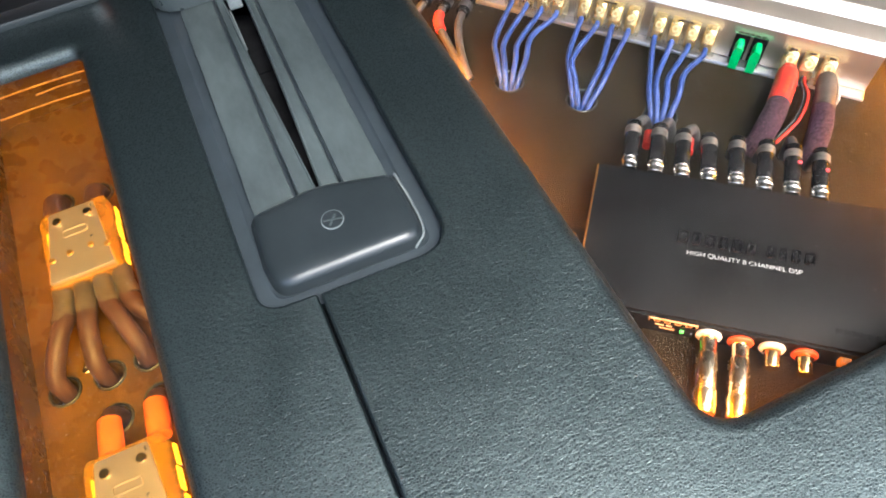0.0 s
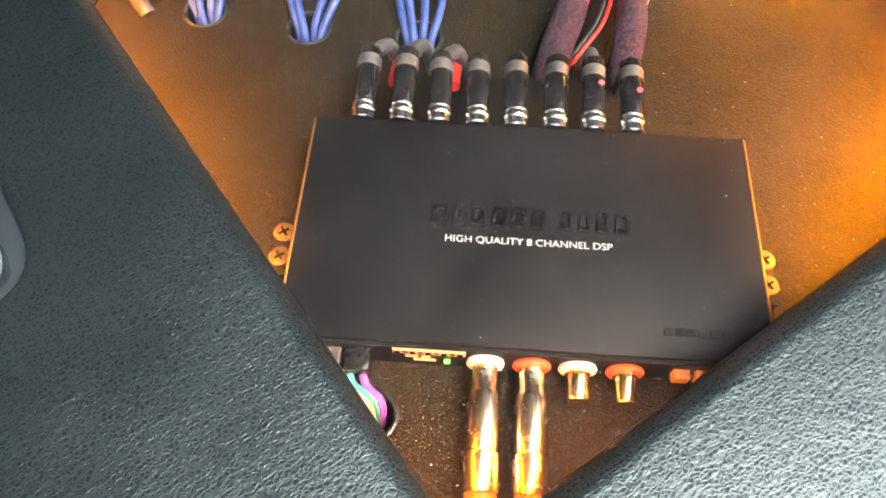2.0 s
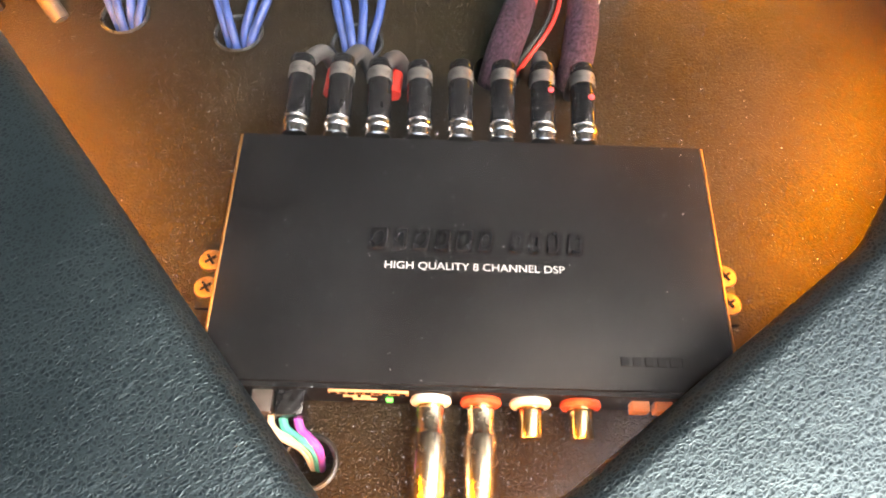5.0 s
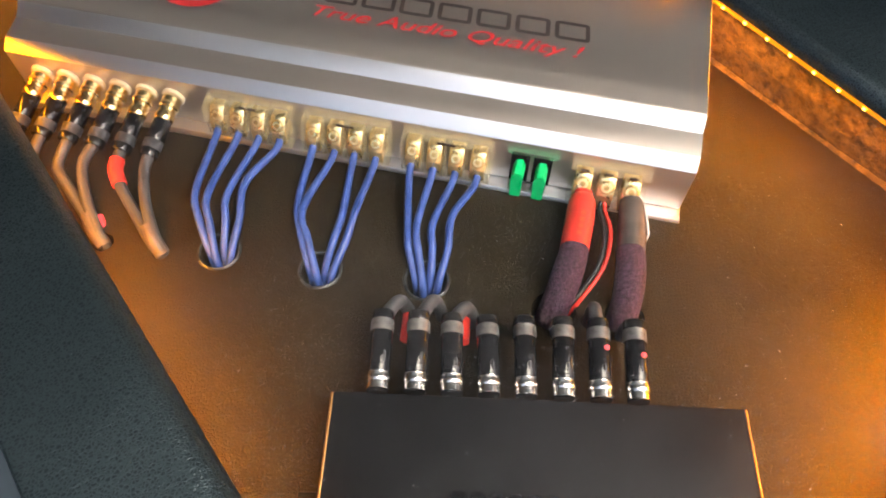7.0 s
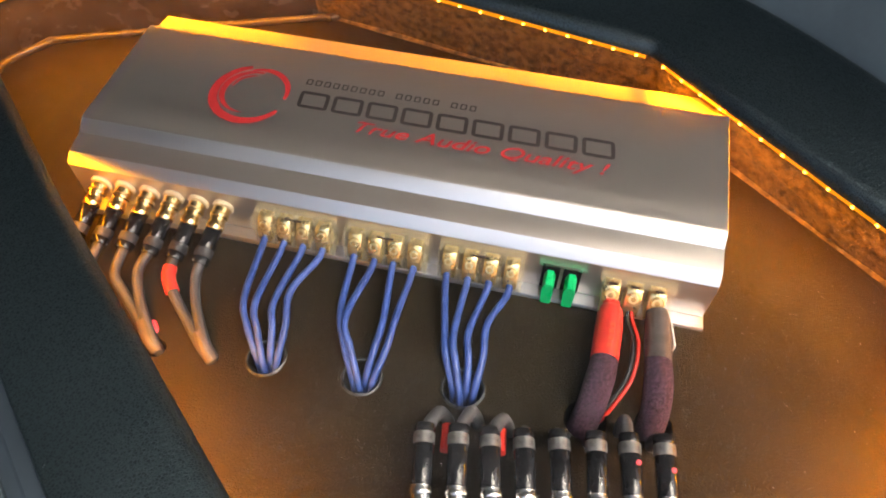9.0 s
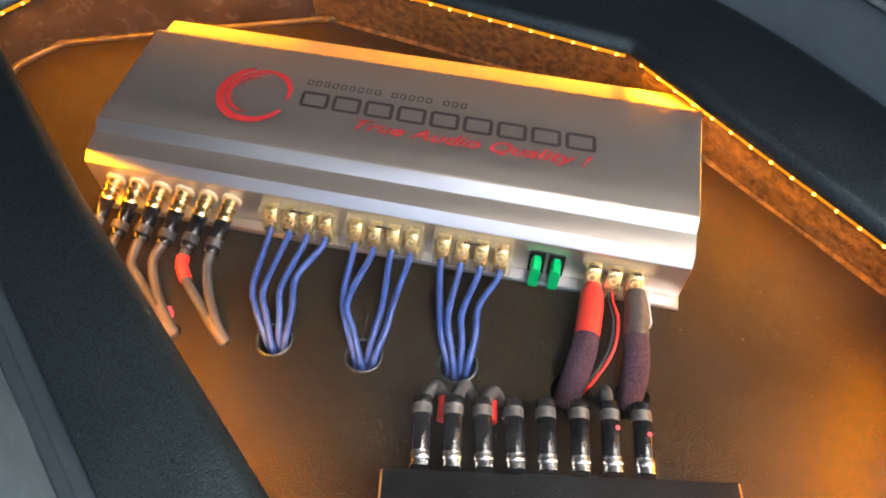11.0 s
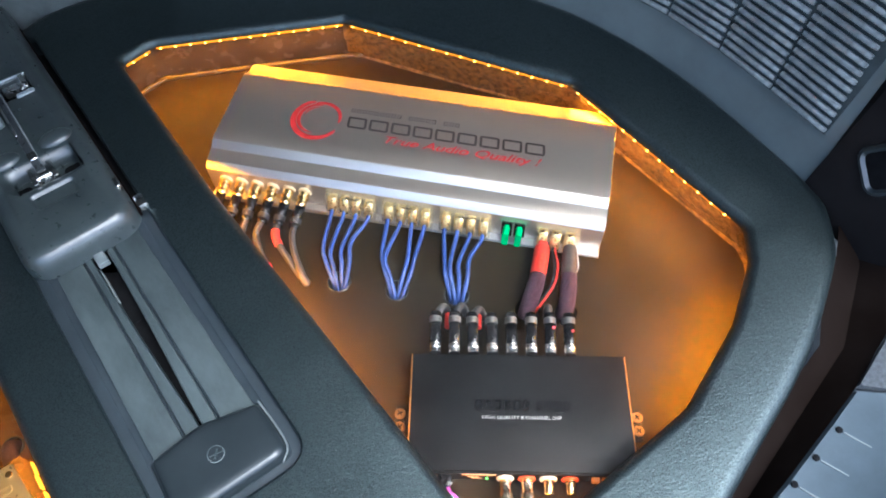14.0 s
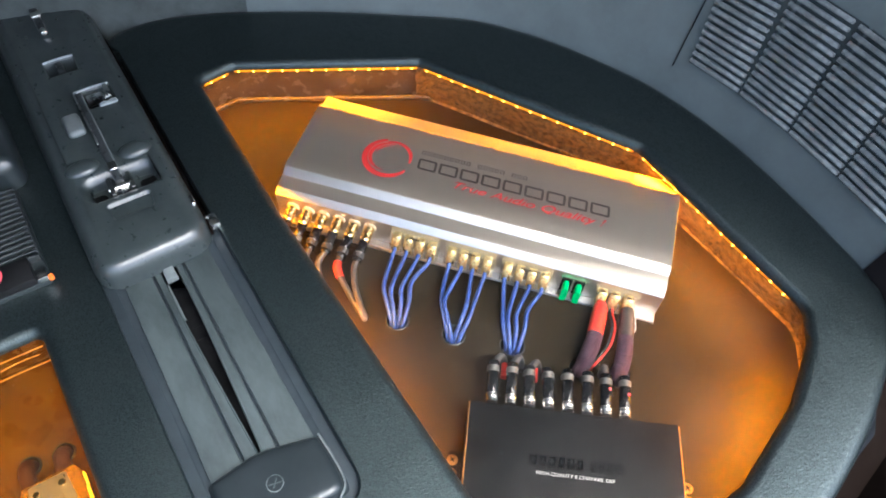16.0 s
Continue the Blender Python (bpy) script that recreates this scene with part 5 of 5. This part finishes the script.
fuse_holder(-0.1455, "clear amber fuse holder with a silver plate and brown cables")
fuse_holder(0.0260, "clear amber fuse holder fed by two orange cable boots")


def rail_point(s, n, z):
    p = SN(s, n)
    return Vector((p.x, p.y, z))


for n0, s1, n1 in ((-0.4080, -0.0635, -0.4235), (-0.3955, -0.0625, -0.4000), (-0.3835, -0.0630, -0.3740), (-0.3715, -0.0740, -0.3600)):
    c = thing("brown_cable", "thick brown cable from a fuse holder into the floor", "cable", group="brown cables")
    part("jacket", tube([rail_point(-0.1000, n0, -0.0345), rail_point(-0.088, (n0 * 0.6 + n1 * 0.4), -0.034), rail_point(s1 - 0.006, n1, -0.043), rail_point(s1, n1, -0.054), rail_point(s1 + 0.001, n1, -0.072)], 0.0056, 16), BROWN_W, c)
    part("sleeve", tube([rail_point(-0.1185, n0, -0.0345), rail_point(-0.108, n0, -0.0342), rail_point(-0.0965, n0 * 0.8 + n1 * 0.2, -0.0343)], 0.0061, 16), SHRINK, c, "brown heat shrink sleeve")
for n0 in (-0.398, -0.372):
    boot = thing("fuse_feed_cable", "brown feed cable with a bright orange boot", "cable", group="orange booted cables")
    part("boot", lathe([(0.0052, 0.0), (0.0064, 0.0008), (0.0067, 0.0160), (0.0064, 0.0230), (0.0050, 0.0236)], 22, m=along(rail_point(-0.0275, n0, -0.0395), rail_point(-0.004, n0 - 0.0005, -0.0355))), ORANGE_W, boot, "bright orange rubber boot")
    part("jacket", tube([rail_point(-0.036, n0, -0.072), rail_point(-0.0355, n0, -0.054), rail_point(-0.0315, n0, -0.0440), rail_point(-0.0245, n0, -0.0390)], 0.0054, 16), BROWN_W, boot)
for s0, n0 in ((-0.203, -0.4055), (-0.2004, -0.379)):
    single("cable_stub", tube([rail_point(s0, n0, -0.070), rail_point(s0, n0, -0.052), rail_point(s0 + 0.010, n0, -0.039), rail_point(-0.172, n0, -0.036)], 0.0062, 16), BROWN_W, "brown cable rising from the floor to a fuse holder", "cable", group="brown cables")
for c, r in HOLES_2:
    grommet(c, r, -0.052, "dark ring round a cable hole in the narrow well")
single("eyelet", lathe([(0.0026, 0), (0.0026, 0.0012), (0.0018, 0.0016), (0.0012, 0.0008)], 18, m=Matrix.Translation((*SN(-0.071, -0.409), -0.052))), CHROME, "small bare metal eyelet on the well floor", "eyelet")
for s, n0, n1, z, r in ((-0.2845, -0.4280, -0.3600, -0.018, 0.0007), (-0.2800, -0.3960, -0.3650, -0.021, 0.0006), (-0.2740, -0.4250, -0.3580, -0.027, 0.0006)):
    single("trim_line", tube([rail_point(s, n0, z), rail_point(s - 0.001, (n0 + n1) / 2, z), rail_point(s, n1, z)], r, 6), COPPER, "thin copper coloured trim line at the end of the narrow well", "trim", kind="structure")

# lint and dust on the leather near the rail
random.seed(5)
bm = bmesh.new()
for k in range(16):
    s, n = random.uniform(-0.26, 0.10), random.choice((-0.17, -0.15, -0.30, -0.16)) + random.gauss(0, 0.022)
    if -0.3 < n < -0.183 and s < -0.02:
        continue
    p, r = SN(s, n), random.uniform(0.00015, 0.0003)
    box(-r * random.uniform(0.6, 2.2), r, -r * 0.6, r * 0.6, 0, 0.00025, m=Matrix.Translation((p.x, p.y, 0.00002)) @ pose(0, 0, 0, 0, 0, random.uniform(0, 180)), bm=bm)
single("lint", bm, SLAT, "pale specks of lint on the leatherette", "lint", kind="stuff")

# ---- finned device on the other board ----
fin = thing("finned_heatsink", "black finned device with a pink red mark", "heatsink", at=RAIL)
part("body", box(-0.445, -0.3285, -0.52, -0.3315, 0.0, 0.006, r=0.001), PLASTIC, fin)
for k in range(15):
    s = -0.4425 + 0.0062 * k
    n1 = -0.3330 if s < -0.362 else -0.3330
    part("fin", box(s, s + 0.0026, -0.52, n1, 0.0055, 0.0135, r=0.0006, seg=1), FIN, fin)
part("plate", box(-0.3560, -0.3290, -0.52, -0.3420, 0.0060, 0.0145, r=0.0008), BOX, fin, "flat black end plate")
part("red_mark", slab([Vector((-0.3435 + 0.016 * (t - 0.5) + e * 0.0, -0.3665 - 0.010 * (t - 0.2) ** 2 + e)) for t, e in [(k / 8, 0.0026) for k in range(9)] + [(k / 8, -0.0026) for k in range(8, -1, -1)]], 0.0146, 0.0150), PAINT_RED, fin, "pink red printed stroke")
part("connector", box(-0.3400, -0.3285, -0.3410, -0.3322, 0.0058, 0.0120, r=0.0008), CHROME, fin)
part("lamp", box(-0.3325, -0.3275, -0.3330, -0.3285, 0.0045, 0.0095, r=0.0012), ORANGE_W, fin, "orange plastic light")
single("moulded_box", slab([SN(*p) for p in rounded([(-0.56, -0.318), (-0.452, -0.318), (-0.452, -0.45), (-0.56, -0.45)], 0.016)], -0.002, 0.035, 0.014), PLASTIC, "black rounded plastic housing beside the cover", "housing")


# ---- side trim with its air vent ----
RIM3 = [Vector(p) for p in ((-0.75, 0.30), (-0.62, 0.365), *RIM[1:13], (0.302, 0.128), (0.325, 0.085), (0.350, 0.045), (0.40, 0.02), (0.50, 0.0))]
RIML = [Vector((p.x, p.y)) for p in smooth_path([(p.x, p.y, 0) for p in RIM3], 6)]
CUM = [0.0]
for a, b in zip(RIML, RIML[1:]):
    CUM.append(CUM[-1] + (b - a).length)
ZERO = min(range(len(RIML)), key=lambda i: (RIML[i] - Vector((0.2123, 0.2692))).length)
LEAN = radians(15)


def on_wall(t, h):
    """Place and frame on the leaning side trim: t along it from the vent, h up its face."""
    s = CUM[ZERO] + t
    k = max(0, min(len(CUM) - 2, next((i for i in range(len(CUM) - 1) if CUM[i + 1] > s), len(CUM) - 2)))
    a, b = RIML[k], RIML[k + 1]
    way = (RIML[min(k + 3, len(RIML) - 1)] - RIML[max(k - 2, 0)]).normalized()
    p = a + (b - a) * ((s - CUM[k]) / (CUM[k + 1] - CUM[k]))
    out = Vector((-way.y, way.x))
    x = Vector((way.x, way.y, 0))
    y = Vector((out.x * math.sin(LEAN), out.y * math.sin(LEAN), math.cos(LEAN)))
    return Vector((p.x, p.y, 0.004)) + y * h, x, y


def wall_matrix(t, h):
    p, x, y = on_wall(t, h)
    return Matrix.Translation(p) @ Matrix((x, y, x.cross(y))).transposed().to_4x4()


bm = bmesh.new()
rows = []
for h, push in ((-0.03, 0.0), (0.0, 0.0), (0.006, 0.0), (0.02, 0.0), (0.16, 0.0), (0.175, 0.003), (0.19, 0.012), (0.24, 0.03), (0.28, 0.05)):
    row = []
    for i, s in enumerate(CUM):
        p, x, y = on_wall(s - CUM[ZERO], h)
        n = x.cross(y)
        row.append(bm.verts.new(p - n * push))
    rows.append(row)
for a, b in zip(rows, rows[1:]):
    for k in range(len(a) - 1):
        bm.faces.new((a[k], a[k + 1], b[k + 1], b[k]))
side_trim = single("wall_side_trim", bm, TRIM, "smooth grey plastic side trim of the boot, shade painted on its far end", "side trim", kind="structure")
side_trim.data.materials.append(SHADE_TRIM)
# faces far from the opening get their shade by colour
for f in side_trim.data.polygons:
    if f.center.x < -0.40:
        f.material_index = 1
# skin laid over the grey trim to paint the shade right of the vent
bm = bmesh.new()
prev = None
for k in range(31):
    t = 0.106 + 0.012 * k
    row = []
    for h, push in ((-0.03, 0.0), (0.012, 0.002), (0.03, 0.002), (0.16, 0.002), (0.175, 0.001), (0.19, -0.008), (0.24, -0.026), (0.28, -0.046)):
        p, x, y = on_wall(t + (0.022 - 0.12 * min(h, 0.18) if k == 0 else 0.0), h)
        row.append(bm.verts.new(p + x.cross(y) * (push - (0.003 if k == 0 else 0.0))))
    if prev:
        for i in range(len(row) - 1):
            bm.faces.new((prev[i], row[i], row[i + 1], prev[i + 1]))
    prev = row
single("wall_pillar_trim", bm, PILLAR_SHADE, "brown grey skin on the side trim, darkened for shade", "side trim", kind="structure")
vent = thing("air_vent", "worn grey louvred air vent set in the side trim", "vent", kind="")
V0, V1 = 0.038, 0.160
for c in range(4):
    t0 = -0.158 + 0.0655 * c
    # backing darker than the trim, painting in shade between the slats
    part("backing", box(-0.0327, 0.0327, V0, V1, 0.0006, 0.0012, m=wall_matrix(t0 + 0.0325, 0.0)), RUBBER, vent)
    mesh = None
    for r in range(15):
        h = V0 + (r + 0.5) * (V1 - V0) / 15
        at = wall_matrix(t0 + 0.0325 - 0.0008 * r, h)
        if mesh is None:
            bm = box(-0.0316, 0.0316, -0.0026, 0.0020, 0.0002, 0.0056, r=0.0012, m=pose(0, 0, 0, -14, 0, 0))
            for v in bm.verts:
                v.co.y += 0.0006 * noise.noise(v.co * 90)
            first = part("slat", bm, SLAT, vent, at=at)
            mesh = first.data
        else:
            ob = new("slat", mesh)
            ob.parent, ob.matrix_basis = vent, at
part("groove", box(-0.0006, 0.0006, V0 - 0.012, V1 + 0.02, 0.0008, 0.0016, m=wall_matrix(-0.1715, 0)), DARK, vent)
pull = thing("grab_recess", "dark oval pull recess in the side trim", "handle recess", at=wall_matrix(0.168, 0.058) @ pose(0, 0, 0.002, 0, 0, -38))
bm = bmesh.new()
lo = rounded([(-0.019, -0.026), (0.019, -0.026), (0.019, 0.026), (-0.019, 0.026)], 0.010)
rr = strip(bm, [(offset(lo, 0.004), 0.0005), (offset(lo, 0.0025), 0.0035), (lo, 0.004), (offset(lo, -0.003), 0.0012)])
part("bezel", bm, PLASTIC, pull)
# black slab in place of the shade inside the pull recess
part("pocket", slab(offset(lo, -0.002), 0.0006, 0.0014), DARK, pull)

# ---- sill beside the floor ----
# gap between floor board and sill, closed in one near black brown
bm = bmesh.new()
gap_line = [(0.31, 0.16), (0.2860, 0.0924), (0.2640, 0.0545), (0.2485, 0.0046), (0.2110, -0.0373), (0.148, -0.123), (0.084, -0.21), (0.029, -0.30)]
gap_out = [(0.33, 0.16), (0.335, 0.085), (0.322, 0.045), (0.299, 0.010), (0.258, -0.040), (0.186, -0.1135), (0.105, -0.19), (0.04, -0.28)]
a = [bm.verts.new((x, y, -0.012)) for x, y in gap_line]
b = [bm.verts.new(((x + u) / 2, (y + w) / 2, -0.022)) for (x, y), (u, w) in zip(gap_line, gap_out)]
c = [bm.verts.new((x, y, -0.001)) for x, y in gap_out]
for r0, r1 in ((a, b), (b, c)):
    for k in range(len(r0) - 1):
        bm.faces.new((r0[k], r0[k + 1], r1[k + 1], r1[k]))
single("trim_channel", bm, BROWN, "near black brown channel beside the floor board", "trim", kind="structure")
bm = bmesh.new()
sill_out = [(0.44, -0.055), (0.41, -0.10), (0.345, -0.18), (0.26, -0.27), (0.18, -0.36)]
sill_in = [(0.2580, -0.0400), (0.2350, -0.0640), (0.186, -0.1135), (0.105, -0.19), (0.04, -0.28)]
prev = None
for f, z in ((0.0, -0.004), (0.015, 0.0), (0.30, 0.002), (0.36, 0.010), (0.48, 0.016), (0.60, 0.008), (1.0, -0.03)):
    row = [bm.verts.new((x + (u - x) * f, y + (w - y) * f, z)) for (x, y), (u, w) in zip(sill_in, sill_out)]
    if prev:
        for k in range(len(row) - 1):
            bm.faces.new((prev[k], prev[k + 1], row[k + 1], row[k]))
    prev = row
sill = thing("sill_plate", "pale grey plastic boot sill plate with small round holes", "sill plate")
part("plate", bm, SILLM, sill)
for x, y in ((0.2375, -0.0716), (0.2147, -0.0930), (0.194, -0.1127), (0.172, -0.134), (0.150, -0.155)):
    # holes are raised black discs, their shade painted on
    part("hole", lathe([(0.0026, 0.0), (0.0026, 0.0012), (0.0018, 0.0014)], 16, m=Matrix.Translation((x, y, 0.0004))), DARK, sill)
    part("groove", box(0.004, 0.024, -0.0005, 0.0005, 0.0006, 0.0016, m=Matrix.Translation((x, y, 0)) @ pose(0, 0, 0, 0, 0, -33)), TRIM, sill)
bm = slab([Vector(p) for p in ((0.262, -0.036), (0.302, 0.012), (0.36, 0.03), (0.46, -0.02), (0.43, -0.058))], -0.004, 0.003, 0.001)
single("carpet_patch", bm, CARPET, "charcoal carpet beside the sill plate", "carpet", kind="structure")

# ---- the unseen car round the boot and the ground outside, shaping the light ----
single("ceiling", box(-1.6, 0.11, -1.0, 0.62, 0.76, 0.78, m=RAIL), LINING, "pale grey cloth roof lining", "ceiling", kind="structure")
# added out of view to keep daylight off the far right board
single("ceiling_corner", box(0.1105, 0.42, 0.30, 0.62, 0.76, 0.78, m=RAIL), LINING, "unseen panel added to shade the right side", "ceiling", kind="structure")
single("wall_seat_back", box(-1.04, -1.0, -1.0, 0.62, -0.3, 0.757, m=RAIL), BODY, "dark seat back closing the boot", "wall", kind="structure")
# right wall drawn out to 0.17 to cut daylight on the right board
single("wall_right", box(-1.0, 0.17, 0.58, 0.62, -0.3, 0.757, m=RAIL), BODY, "dark inner side of the boot", "wall", kind="structure")
single("wall_left", box(-1.0, 0.12, -1.0, -0.96, -0.3, 0.757, m=RAIL), BODY, "dark inner side of the boot", "wall", kind="structure")
single("floor_under", box(-1.0, 0.60, -0.95, 0.57, -0.14, -0.12, m=RAIL), BODY, "dark metal floor under the boards", "floor", kind="structure")
# ground sheet never in view, there to throw light up into the boot
bm = bmesh.new()
bmesh.ops.create_circle(bm, cap_ends=True, segments=64, radius=400.0, matrix=Matrix.Translation((0, 0, -0.75)))
single("ground", bm, BOUNCE_GROUND, "unseen pale ground added to bounce light into the car", "ground", kind="structure")
